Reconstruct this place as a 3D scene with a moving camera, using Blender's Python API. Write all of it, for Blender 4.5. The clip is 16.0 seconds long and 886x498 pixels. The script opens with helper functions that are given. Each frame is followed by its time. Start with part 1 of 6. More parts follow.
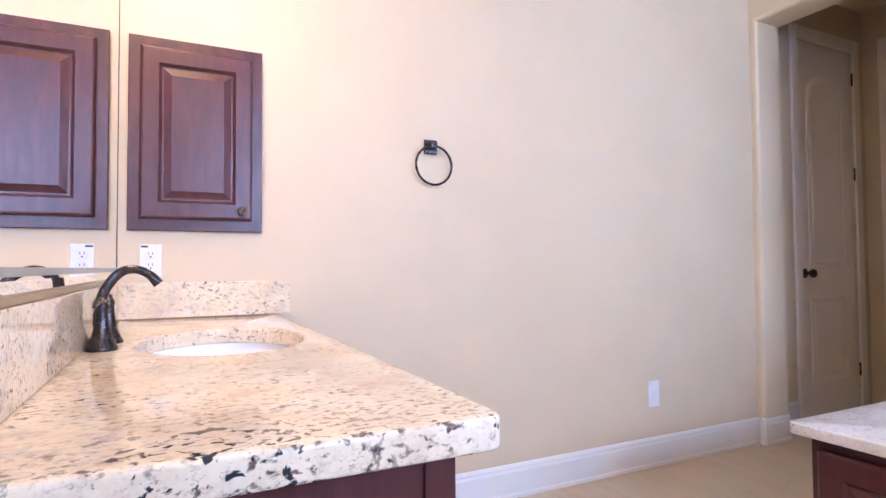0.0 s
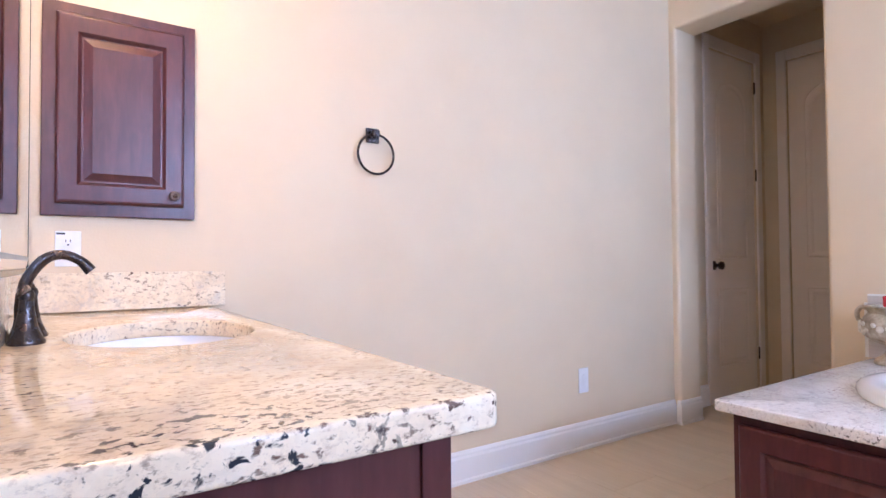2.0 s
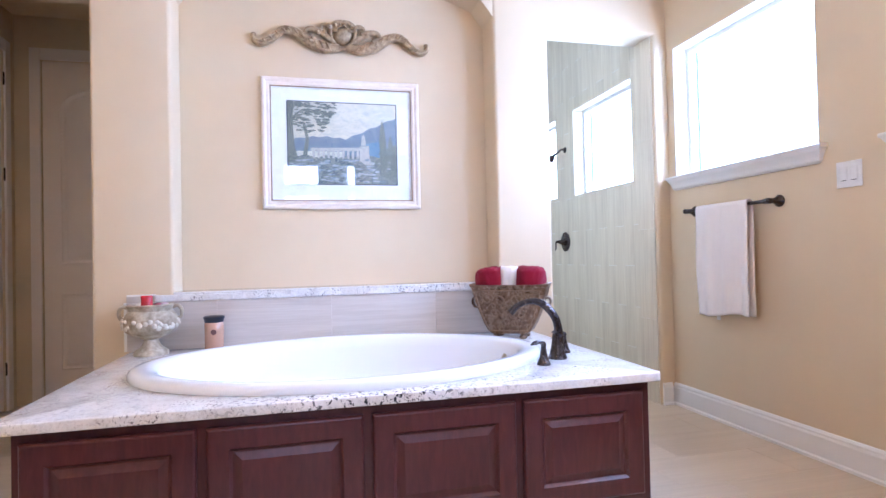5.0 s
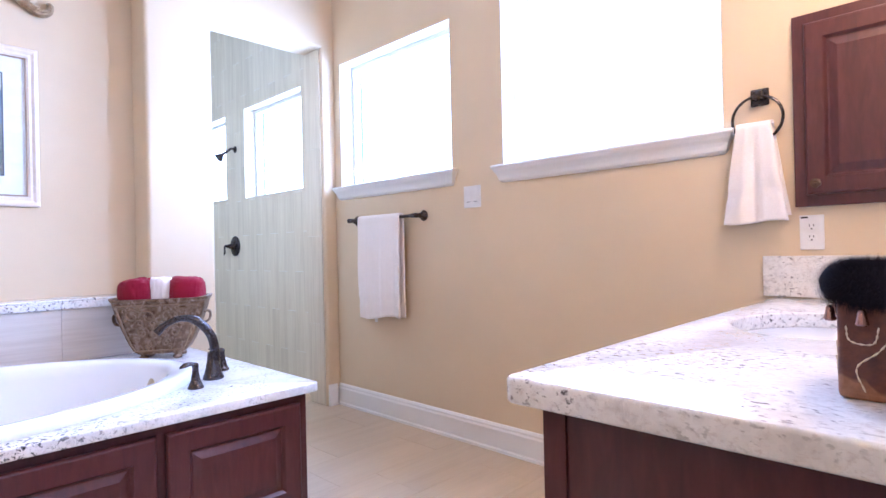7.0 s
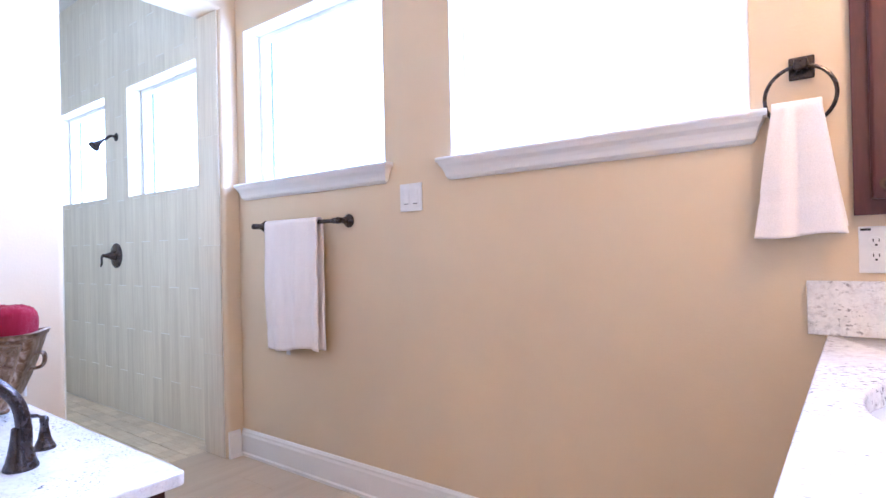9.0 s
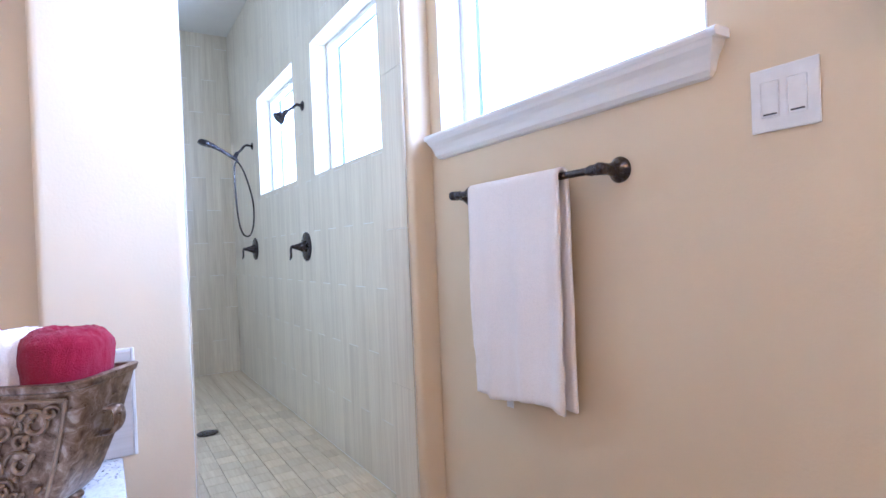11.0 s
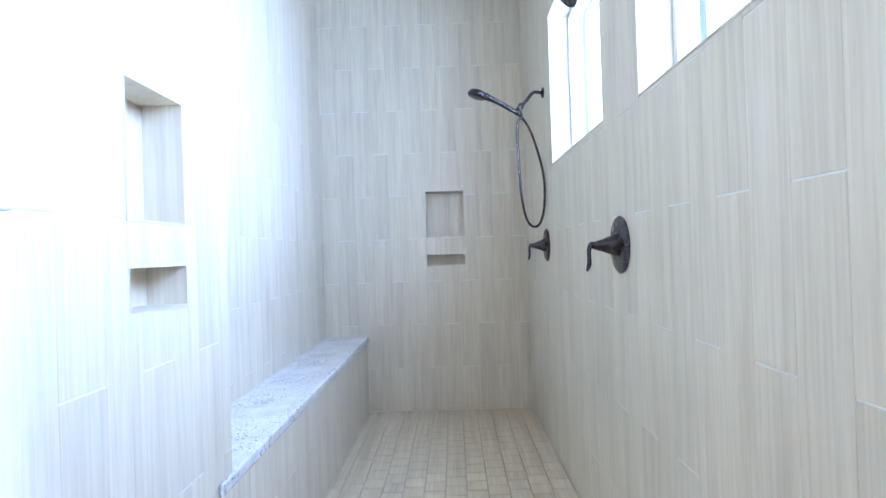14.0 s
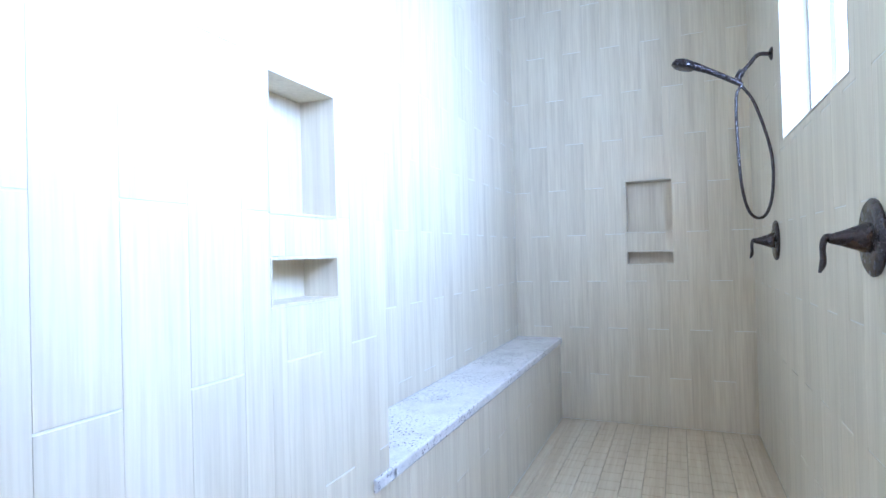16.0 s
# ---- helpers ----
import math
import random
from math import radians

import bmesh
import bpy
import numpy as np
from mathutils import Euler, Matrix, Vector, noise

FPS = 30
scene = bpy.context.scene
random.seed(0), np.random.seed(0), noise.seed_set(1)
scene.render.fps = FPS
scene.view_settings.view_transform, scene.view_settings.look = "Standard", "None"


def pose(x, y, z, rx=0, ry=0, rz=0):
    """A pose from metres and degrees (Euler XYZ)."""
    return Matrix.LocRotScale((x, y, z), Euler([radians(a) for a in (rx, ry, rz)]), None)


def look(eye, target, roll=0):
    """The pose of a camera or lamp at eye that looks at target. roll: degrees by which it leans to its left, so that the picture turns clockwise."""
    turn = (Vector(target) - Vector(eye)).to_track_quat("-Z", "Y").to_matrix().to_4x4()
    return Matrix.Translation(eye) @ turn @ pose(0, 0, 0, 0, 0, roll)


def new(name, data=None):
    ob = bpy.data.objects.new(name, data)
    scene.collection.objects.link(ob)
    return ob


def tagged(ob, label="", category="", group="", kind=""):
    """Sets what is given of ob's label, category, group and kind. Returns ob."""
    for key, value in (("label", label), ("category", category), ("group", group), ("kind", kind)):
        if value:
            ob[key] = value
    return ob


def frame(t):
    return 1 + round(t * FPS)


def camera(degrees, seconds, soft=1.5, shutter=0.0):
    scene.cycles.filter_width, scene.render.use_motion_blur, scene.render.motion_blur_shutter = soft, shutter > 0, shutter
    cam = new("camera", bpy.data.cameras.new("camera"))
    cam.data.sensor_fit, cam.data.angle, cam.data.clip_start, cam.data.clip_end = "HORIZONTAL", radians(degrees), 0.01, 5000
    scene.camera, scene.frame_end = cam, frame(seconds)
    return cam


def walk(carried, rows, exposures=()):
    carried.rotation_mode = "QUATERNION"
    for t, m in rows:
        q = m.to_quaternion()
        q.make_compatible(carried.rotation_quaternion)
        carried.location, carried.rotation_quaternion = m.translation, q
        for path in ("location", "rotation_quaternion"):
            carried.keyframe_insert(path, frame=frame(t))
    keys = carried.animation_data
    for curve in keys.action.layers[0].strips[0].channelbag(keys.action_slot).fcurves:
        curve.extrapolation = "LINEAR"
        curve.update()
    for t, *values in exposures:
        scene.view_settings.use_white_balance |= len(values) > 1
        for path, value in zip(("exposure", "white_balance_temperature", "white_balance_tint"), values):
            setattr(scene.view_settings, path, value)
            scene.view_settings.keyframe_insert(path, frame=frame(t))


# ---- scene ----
cam = camera(77.5, 16.0)
EXPOSURES = [(0.0, 0.01, 5020, 26), (2.5, -0.02, 5020, 26), (5.2, 0.08, 4970, 25), (7.5, 0.15, 4840, 28), (8.2, 0.18, 4840, 28), (10.5, 0.10, 4710, 26), (12.0, 0.14, 4790, 23), (14.0, 0.11, 4820, 22), (16.0, 0.11, 4800, 21)]
PATH = [
    (0, (0.663, 0.535, 1.032), (1.531, 2.336, 1.096), -0.4),
    (0.5, (0.666, 0.527, 1.035), (1.453, 2.365, 1.094), -0.3),
    (1, (0.655, 0.522, 1.028), (1.435, 2.363, 1.086), -0.3),
    (1.5, (0.626, 0.538, 1.014), (1.476, 2.348, 1.064), -0.3),
    (2, (0.594, 0.589, 1.011), (1.708, 2.249, 1.058), -0.4),
    (2.5, (0.553, 0.629, 1.007), (1.91, 2.098, 1.053), -0.5),
    (3, (0.522, 0.639, 0.972), (2.196, 1.732, 1.016), -0.6),
    (3.5, (0.483, 0.648, 0.977), (2.372, 1.302, 1.015), -0.6),
    (4, (0.471, 0.639, 0.981), (2.447, 0.943, 1.026), -0.9),
    (4.5, (0.491, 0.622, 0.988), (2.49, 0.559, 1.031), -1.3),
    (5, (0.493, 0.706, 1.006), (2.436, 0.233, 1.038), -1.3),
    (5.2, (0.495, 0.708, 1.01), (2.404, 0.112, 1.039), -1.4),
    (7.3, (0.499, 0.562, 1.069), (1.828, -0.933, 1.077), -1.2),
    (7.5, (0.522, 0.527, 1.081), (1.822, -0.993, 1.093), -1.2),
    (8, (0.61, 0.397, 1.115), (1.832, -1.186, 1.123), -1.3),
    (8.2, (0.658, 0.354, 1.114), (1.844, -1.257, 1.121), -1.2),
    (10.3, (1.604, -0.308, 1.101), (3.014, -1.726, 1.107), -1.5),
    (10.5, (1.706, -0.381, 1.1), (3.183, -1.73, 1.101), -1.6),
    (11, (1.929, -0.585, 1.092), (3.634, -1.63, 1.085), -2.4),
    (11.5, (2.187, -0.762, 1.069), (4.055, -1.477, 1.081), -2.1),
    (12, (2.466, -0.954, 1.093), (4.406, -1.437, 1.111), -1.8),
    (12.5, (2.732, -1.106, 1.102), (4.716, -1.359, 1.123), -1.9),
    (13, (3.035, -1.142, 1.11), (5.033, -1.228, 1.13), -2.0),
    (13.5, (3.306, -1.122, 1.139), (5.306, -1.158, 1.149), -2.2),
    (14, (3.535, -1.126, 1.13), (5.535, -1.089, 1.136), -1.9),
    (14.5, (3.671, -1.12, 1.116), (5.669, -1.036, 1.125), -2.0),
    (15, (3.723, -1.144, 1.111), (5.703, -0.86, 1.123), -1.8),
    (15.5, (3.743, -1.216, 1.119), (5.661, -0.65, 1.139), -1.7),
    (16, (3.725, -1.236, 1.117), (5.566, -0.454, 1.137), -1.5),
]
walk(cam, [(t, look(eye, target, roll)) for t, eye, target, roll in PATH],
     EXPOSURES)

# ---- world and large lights ----
world = bpy.data.worlds.new("sky")
world.use_nodes = True
scene.world = world
wn = world.node_tree.nodes
sky = wn.new("ShaderNodeTexSky")
sky.sky_type, sky.sun_disc = "NISHITA", False
sky.sun_elevation, sky.sun_rotation = radians(55), radians(150)
wn["Background"].inputs["Strength"].default_value = 0.12
world.node_tree.links.new(sky.outputs[0], wn["Background"].inputs["Color"])

# plan, in metres
WX, NY, SY, PX = 0.476, 2.665, -1.653, 3.72      # west wall, north wall, south wall, tub partition
PT = 0.208                                       # partition thickness
CEIL = 3.18
EX, SNY, ALC = 7.46, -0.491, -0.200               # shower: east wall, niche wall, back of the bench alcove
ALX = 5.065                                      # corner where the alcove begins
VH, VX, VN, VS = 0.863, 1.02, 1.075, -0.085        # vanity top, front edge, free ends
MIDY = 0.506
DZ = 0.548                                       # tub deck
WINDOWS = [(1.185, 2.245, 1.482, 2.352), (2.600, 3.650, 1.500, 2.352), (4.14, 5.075, 1.538, 2.322), (5.43, 6.395, 1.555, 2.322)]
WALL = 0.18


def window_light(x0, x1, z0, z1, watts):
    lamp = bpy.data.lights.new("window_daylight", "AREA")
    lamp.shape, lamp.size, lamp.size_y = "RECTANGLE", x1 - x0, z1 - z0
    lamp.energy, lamp.color = watts, (0.63, 0.80, 1.0)
    ob = new("window_daylight", lamp)
    ob.matrix_world = look(((x0 + x1) / 2, SY - WALL - 0.02, (z0 + z1) / 2), ((x0 + x1) / 2, SY + 3, (z0 + z1) / 2))


DAYLIGHT = [64.0, 43.0, 36.0, 39.0]              # last three turned down so the walls near them don't burn out
for w, power in zip(WINDOWS, DAYLIGHT):
    window_light(*w, power * (w[1] - w[0]) * (w[3] - w[2]))

# ---- materials ----


def node_mat(name, rough=0.5, metal=0.0, spec=0.5):
    m = bpy.data.materials.new(name)
    m.use_nodes = True
    nt = m.node_tree
    b = nt.nodes["Principled BSDF"]
    b.inputs["Roughness"].default_value, b.inputs["Metallic"].default_value = rough, metal
    b.inputs["Specular IOR Level"].default_value = spec
    return m, nt, b


def coords(nt, scale=(1, 1, 1), kind="Object"):
    tc, mp = nt.nodes.new("ShaderNodeTexCoord"), nt.nodes.new("ShaderNodeMapping")
    mp.inputs["Scale"].default_value = scale
    nt.links.new(tc.outputs[kind], mp.inputs[0])
    return mp.outputs[0]


def world_coords(nt, scale=(1, 1, 1)):
    g, mp = nt.nodes.new("ShaderNodeNewGeometry"), nt.nodes.new("ShaderNodeMapping")
    mp.inputs["Scale"].default_value = scale
    nt.links.new(g.outputs["Position"], mp.inputs[0])
    return mp.outputs[0]


def noise_tex(nt, vec, scale, detail=4.0, rough=0.55, distortion=0.0):
    n = nt.nodes.new("ShaderNodeTexNoise")
    n.inputs["Scale"].default_value, n.inputs["Detail"].default_value = scale, detail
    n.inputs["Roughness"].default_value, n.inputs["Distortion"].default_value = rough, distortion
    nt.links.new(vec, n.inputs["Vector"])
    return n.outputs["Fac"]


def ramp(nt, fac, stops):
    r = nt.nodes.new("ShaderNodeValToRGB")
    els = r.color_ramp.elements
    while len(els) < len(stops):
        els.new(0.5)
    for e, (p, c) in zip(els, stops):
        e.position = p
        e.color = (*c, 1) if isinstance(c, tuple) else (c, c, c, 1)
    nt.links.new(fac, r.inputs[0])
    return r.outputs[0]


def mix(nt, fac, a, b, mode="MIX"):
    n = nt.nodes.new("ShaderNodeMix")
    n.data_type, n.blend_type = "RGBA", mode
    for socket, v in ((n.inputs[0], fac), (n.inputs[6], a), (n.inputs[7], b)):
        if isinstance(v, bpy.types.NodeSocket):
            nt.links.new(v, socket)
        elif isinstance(v, tuple):
            socket.default_value = (*v, 1)
        else:
            socket.default_value = v
    return n.outputs[2]


def bump(nt, b, height, strength, distance=0.002):
    n = nt.nodes.new("ShaderNodeBump")
    n.inputs["Strength"].default_value, n.inputs["Distance"].default_value = strength, distance
    nt.links.new(height, n.inputs["Height"])
    nt.links.new(n.outputs[0], b.inputs["Normal"])


def paint(name, colour, rough=0.6, texture=0.25, spread=0.04):
    m, nt, b = node_mat(name, rough)
    v = world_coords(nt)
    lo, hi = tuple(c * (1 - spread) for c in colour), tuple(min(1, c * (1 + spread)) for c in colour)
    nt.links.new(ramp(nt, noise_tex(nt, v, 1.3, 5), [(0.35, lo), (0.65, hi)]), b.inputs["Base Color"])
    bump(nt, b, noise_tex(nt, v, 130, 3), texture, 0.0015)
    return m


def granite(name, lo, mid, hi, dense, fleck_tint, flecks, dark, streak=None):
    """Polished granite: cloudy ground, pale crystals, brown flecks and clustered dark grains; streak is a dark mineral patch (place, reach, stretch)."""
    m, nt, b = node_mat(name, 0.10)
    v = world_coords(nt)
    vs = world_coords(nt, (0.68, 1.0, 1.0))
    ground = ramp(nt, noise_tex(nt, v, 8, 6, 0.62, 0.5), [(0.28, lo), (0.47, mid), (0.7, hi)])
    cells = nt.nodes.new("ShaderNodeTexVoronoi")
    cells.inputs["Scale"].default_value = 130
    nt.links.new(v, cells.inputs["Vector"])
    crystal = ramp(nt, cells.outputs["Color"], [(0.2, 0.92), (0.8, 1.0)])
    c1 = mix(nt, 0.8, ground, crystal, "MULTIPLY")
    cloud = ramp(nt, noise_tex(nt, v, 22, 6, 0.7, 0.3), [(0.50, 0.0), (0.66, 0.7)])
    vein = ramp(nt, noise_tex(nt, v, 2.7, 4, 0.6), [(0.44, 0.0), (0.62, 1.0)])
    c2 = mix(nt, mix(nt, 1.0, cloud, vein, "MULTIPLY"), c1, (0.41, 0.40, 0.41))
    fleck = ramp(nt, noise_tex(nt, vs, 105, 6, 0.7, 0.2), [(0.53, 0.0), (0.66, flecks)])
    c3 = mix(nt, fleck, c2, fleck_tint)
    grain = ramp(nt, noise_tex(nt, vs, 108, 5, 0.55, 0.2), [(0.56, 0.0), (0.65, 1.0)])
    clusters = ramp(nt, noise_tex(nt, vs, 6.5, 5, 0.6), [(dense, 0.0), (dense + 0.17, 1.0)])
    shade = ramp(nt, noise_tex(nt, v, 45, 3), [(0.35, dark), (0.65, tuple(2.4 * c for c in dark))])
    c4 = mix(nt, mix(nt, 1.0, grain, clusters, "MULTIPLY"), c3, shade)
    if streak:
        place, reach, stretch = streak
        away = nt.nodes.new("ShaderNodeVectorMath")
        away.operation = "DISTANCE"
        nt.links.new(world_coords(nt, stretch), away.inputs[0])
        away.inputs[1].default_value = tuple(p * q for p, q in zip(place, stretch))
        near = ramp(nt, away.outputs["Value"], [(reach * 0.4, 1.0), (reach, 0.0)])
        spots = ramp(nt, noise_tex(nt, v, 58, 4, 0.55, 0.5), [(0.56, 0.0), (0.61, 1.0)])
        c4 = mix(nt, mix(nt, 1.0, spots, near, "MULTIPLY"), c4, (0.030, 0.034, 0.042))
    nt.links.new(c4, b.inputs["Base Color"])
    nt.links.new(ramp(nt, noise_tex(nt, v, 40, 3), [(0.3, 0.03), (0.7, 0.07)]), b.inputs["Roughness"])
    return m


def cherry():
    m, nt, b = node_mat("cherry_wood", 0.36, 0.0, 0.5)
    v = coords(nt, (6, 6, 1.2))
    c = ramp(nt, noise_tex(nt, v, 7, 8, 0.6, 0.5), [(0.28, (0.040, 0.009, 0.011)), (0.55, (0.072, 0.018, 0.019)), (0.8, (0.102, 0.029, 0.030))])
    r = nt.nodes.new("ShaderNodeObjectInfo")
    nt.links.new(mix(nt, 0.25, c, ramp(nt, r.outputs["Random"], [(0.0, (0.058, 0.012, 0.013)), (1.0, (0.105, 0.025, 0.022))])), b.inputs["Base Color"])
    return m


def bronze(name, colour=(0.062, 0.052, 0.052), rough=0.25):
    m, nt, b = node_mat(name, rough, 0.85)
    v = coords(nt)
    nt.links.new(ramp(nt, noise_tex(nt, v, 28, 5), [(0.35, colour), (0.75, tuple(c * 1.45 for c in colour))]), b.inputs["Base Color"])
    nt.links.new(ramp(nt, noise_tex(nt, v, 60, 3), [(0.3, rough * 0.9), (0.7, rough * 1.2)]), b.inputs["Roughness"])
    return m


def terry(name, colour, sheen=0.4, relief=0.45):
    m, nt, b = node_mat(name, 0.95, 0.0, 0.1)
    v = coords(nt)
    lo = tuple(c * 0.90 for c in colour)
    nt.links.new(ramp(nt, noise_tex(nt, v, 320, 3), [(0.3, lo), (0.6, colour)]), b.inputs["Base Color"])
    b.inputs["Sheen Weight"].default_value = sheen
    bump(nt, b, noise_tex(nt, v, 300, 3), relief, 0.004)
    return m


def plank_tile(name, lo, mid, hi, axis, rough=0.32, vary=0.5):
    """Porcelain tile with a linear grain that runs along the axis."""
    m, nt, b = node_mat(name, rough)
    squash = [1.0, 1.0, 1.0]
    squash[axis] = 0.035
    info = nt.nodes.new("ShaderNodeObjectInfo")
    vec = nt.nodes.new("ShaderNodeVectorMath")
    vec.operation = "MULTIPLY_ADD"
    nt.links.new(info.outputs["Random"], vec.inputs[0])
    vec.inputs[1].default_value = (37.0, 53.0, 29.0)
    nt.links.new(world_coords(nt, tuple(squash)), vec.inputs[2])
    grain = noise_tex(nt, vec.outputs[0], 95, 5, 0.6)
    broad = noise_tex(nt, vec.outputs[0], 17, 4, 0.5)
    c1 = ramp(nt, broad, [(0.3, lo), (0.5, mid), (0.72, hi)])
    c2 = mix(nt, 0.45, c1, ramp(nt, grain, [(0.34, lo), (0.62, hi)]))
    tone = ramp(nt, info.outputs["Random"], [(0.0, 0.84), (1.0, 1.0)])
    nt.links.new(mix(nt, vary, c2, mix(nt, 1.0, c2, tone, "MULTIPLY")), b.inputs["Base Color"])
    bump(nt, b, grain, 0.12, 0.001)
    return m


def stone(name, lo, hi, scale=14, rough=0.7, relief=0.3):
    m, nt, b = node_mat(name, rough)
    v = coords(nt)
    nt.links.new(ramp(nt, noise_tex(nt, v, scale, 6, 0.65), [(0.32, lo), (0.66, hi)]), b.inputs["Base Color"])
    bump(nt, b, noise_tex(nt, v, scale * 5, 4), relief, 0.003)
    return m


def glow(name, colour, strength):
    m, nt, b = node_mat(name)
    b.inputs["Emission Color"].default_value, b.inputs["Emission Strength"].default_value = (*colour, 1), strength
    b.inputs["Base Color"].default_value = (0.8, 0.8, 0.8, 1)
    return m


def plain(name, colour, rough=0.5, metal=0.0, spec=0.5):
    m, nt, b = node_mat(name, rough, metal, spec)
    v = coords(nt)
    nt.links.new(ramp(nt, noise_tex(nt, v, 22, 4), [(0.3, tuple(c * 0.9 for c in colour)), (0.7, colour)]), b.inputs["Base Color"])
    return m


def glass(name, rough=0.0):
    m, nt, b = node_mat(name, rough)
    b.inputs["Transmission Weight"].default_value, b.inputs["IOR"].default_value = 1.0, 1.45
    b.inputs["Base Color"].default_value = (0.97, 0.99, 0.98, 1)
    return m


M_WALL = paint("beige_wall_paint", (0.685, 0.55, 0.36), 0.6, 0.38)
M_CEIL = paint("ceiling_paint", (0.78, 0.74, 0.66), 0.7, 0.3)
M_TRIM = paint("white_trim_paint", (0.80, 0.78, 0.74), 0.35, 0.04, 0.02)
M_DOOR = paint("white_door_paint", (0.86, 0.77, 0.66), 0.4, 0.06, 0.02)
M_GRANITE = granite("white_granite", (0.66, 0.63, 0.60), (0.80, 0.78, 0.75), (0.86, 0.84, 0.82), 0.43, (0.50, 0.43, 0.40), 0.5, (0.040, 0.034, 0.036), ((2.45, 0.50, 0.548), 0.22, (0.9, 0.34, 1.0)))
# White granite again, with warm lamplight mixed into the ground colour; browner, denser grain
M_GRANITE_WARMLIT = granite("warmlit_granite", (0.66, 0.54, 0.38), (0.83, 0.69, 0.475), (0.88, 0.78, 0.59), 0.38, (0.50, 0.37, 0.25), 0.7, (0.085, 0.055, 0.040), ((0.70, 1.076, 0.80), 0.20, (0.8, 1.0, 1.0)))
M_CHERRY = cherry()
M_BRONZE = bronze("oil_rubbed_bronze")
M_IRON = bronze("antique_bronze", (0.105, 0.066, 0.046), 0.40)
M_RELIEF = bronze("worn_bronze_relief", (0.23, 0.155, 0.095), 0.42)
M_PORC = paint("white_porcelain", (0.86, 0.86, 0.87), 0.06, 0.0, 0.008)
M_ACRYL = paint("white_tub_acrylic", (0.85, 0.86, 0.88), 0.08, 0.0, 0.008)
M_TOWEL, M_RED = terry("white_terry", (0.92, 0.855, 0.81)), terry("red_terry", (0.27, 0.011, 0.030), 0.12, 0.9)
M_TILE = plank_tile("taupe_linear_tile", (0.60, 0.515, 0.375), (0.73, 0.64, 0.48), (0.81, 0.73, 0.565), 2, 0.34, 0.4)
M_BACKTILE = plank_tile("grey_linear_tile", (0.54, 0.475, 0.41), (0.62, 0.555, 0.485), (0.69, 0.63, 0.56), 1)
M_MOSAIC = plank_tile("mosaic_floor_tile", (0.60, 0.475, 0.30), (0.73, 0.605, 0.41), (0.82, 0.715, 0.525), 0, 0.45, 1.0)
M_FLOOR = plank_tile("beige_floor_tile", (0.51, 0.405, 0.27), (0.56, 0.45, 0.31), (0.60, 0.49, 0.345), 1, 0.38, 0.25)
M_GROUT = stone("light_grout", (0.80, 0.78, 0.73), (0.86, 0.85, 0.80), 40, 0.9, 0.2)
M_GROUT2 = stone("tan_grout", (0.40, 0.32, 0.215), (0.48, 0.39, 0.27), 40, 0.9, 0.2)
M_GROUT3 = stone("beige_grout", (0.47, 0.375, 0.25), (0.53, 0.43, 0.295), 40, 0.8, 0.1)
M_MIRROR, _nt, _b = node_mat("mirror_silver", 0.01, 1.0)
_b.inputs["Base Color"].default_value = (0.92, 0.93, 0.93, 1)
M_GLASS = glass("clear_glass")
M_PLATE = plain("white_plastic", (0.80, 0.79, 0.77), 0.35)
M_EDGE = plain("mirror_edge", (0.06, 0.07, 0.055), 0.2)
M_BEVEL = plain("ground_glass_edge", (0.34, 0.34, 0.29), 0.3)
M_CHANNEL = plain("dull_brass", (0.46, 0.38, 0.25), 0.35, 0.8)
M_SLOT = plain("dark_slot", (0.03, 0.03, 0.03), 0.6)

# ---- geometry helpers ----
ORIGIN = {}


def part(name, bm, material, parent=None, label="", smooth=False):
    """Links bm, given in world places, as one mesh under parent."""
    me = bpy.data.meshes.new(name)
    if parent is None:
        lo = [min(v.co[i] for v in bm.verts) for i in range(3)]
        hi = [max(v.co[i] for v in bm.verts) for i in range(3)]
        base = Vector(((lo[0] + hi[0]) / 2, (lo[1] + hi[1]) / 2, lo[2]))
    else:
        base = ORIGIN[parent]
    bmesh.ops.translate(bm, verts=bm.verts, vec=-base)
    bmesh.ops.recalc_face_normals(bm, faces=bm.faces)
    bm.to_mesh(me)
    bm.free()
    if smooth:
        me.shade_smooth()
        me.set_sharp_from_angle(angle=radians(42))
    me.materials.append(material)
    ob = new(name, me)
    if parent is None:
        ob.location = base
    else:
        ob.parent = parent
    ORIGIN[ob] = base
    if label:
        ob["label"] = label
    return ob


def thing(name, at, label, category, group="", kind=""):
    ob = new(name)
    ob.location = at
    ob.empty_display_size = 0.05
    ORIGIN[ob] = Vector(at)
    return tagged(ob, label, category, group, kind)


def add_box(bm, x0, x1, y0, y1, z0, z1, bevel=0.0, segments=2):
    made = bmesh.ops.create_cube(bm, size=1.0)["verts"]
    for v in made:
        v.co = Vector((x0 + (v.co.x + 0.5) * (x1 - x0), y0 + (v.co.y + 0.5) * (y1 - y0), z0 + (v.co.z + 0.5) * (z1 - z0)))
    if bevel:
        edges = list({e for v in made for e in v.link_edges})
        bmesh.ops.bevel(bm, geom=edges, offset=bevel, segments=segments, affect="EDGES", profile=0.5)
    return bm


def box(x0, x1, y0, y1, z0, z1, bevel=0.0, segments=2):
    return add_box(bmesh.new(), x0, x1, y0, y1, z0, z1, bevel, segments)


def ring_of(bm, centre, u, v, ru, rv, n):
    return [bm.verts.new(centre + u * (ru * math.cos(2 * math.pi * i / n)) + v * (rv * math.sin(2 * math.pi * i / n))) for i in range(n)]


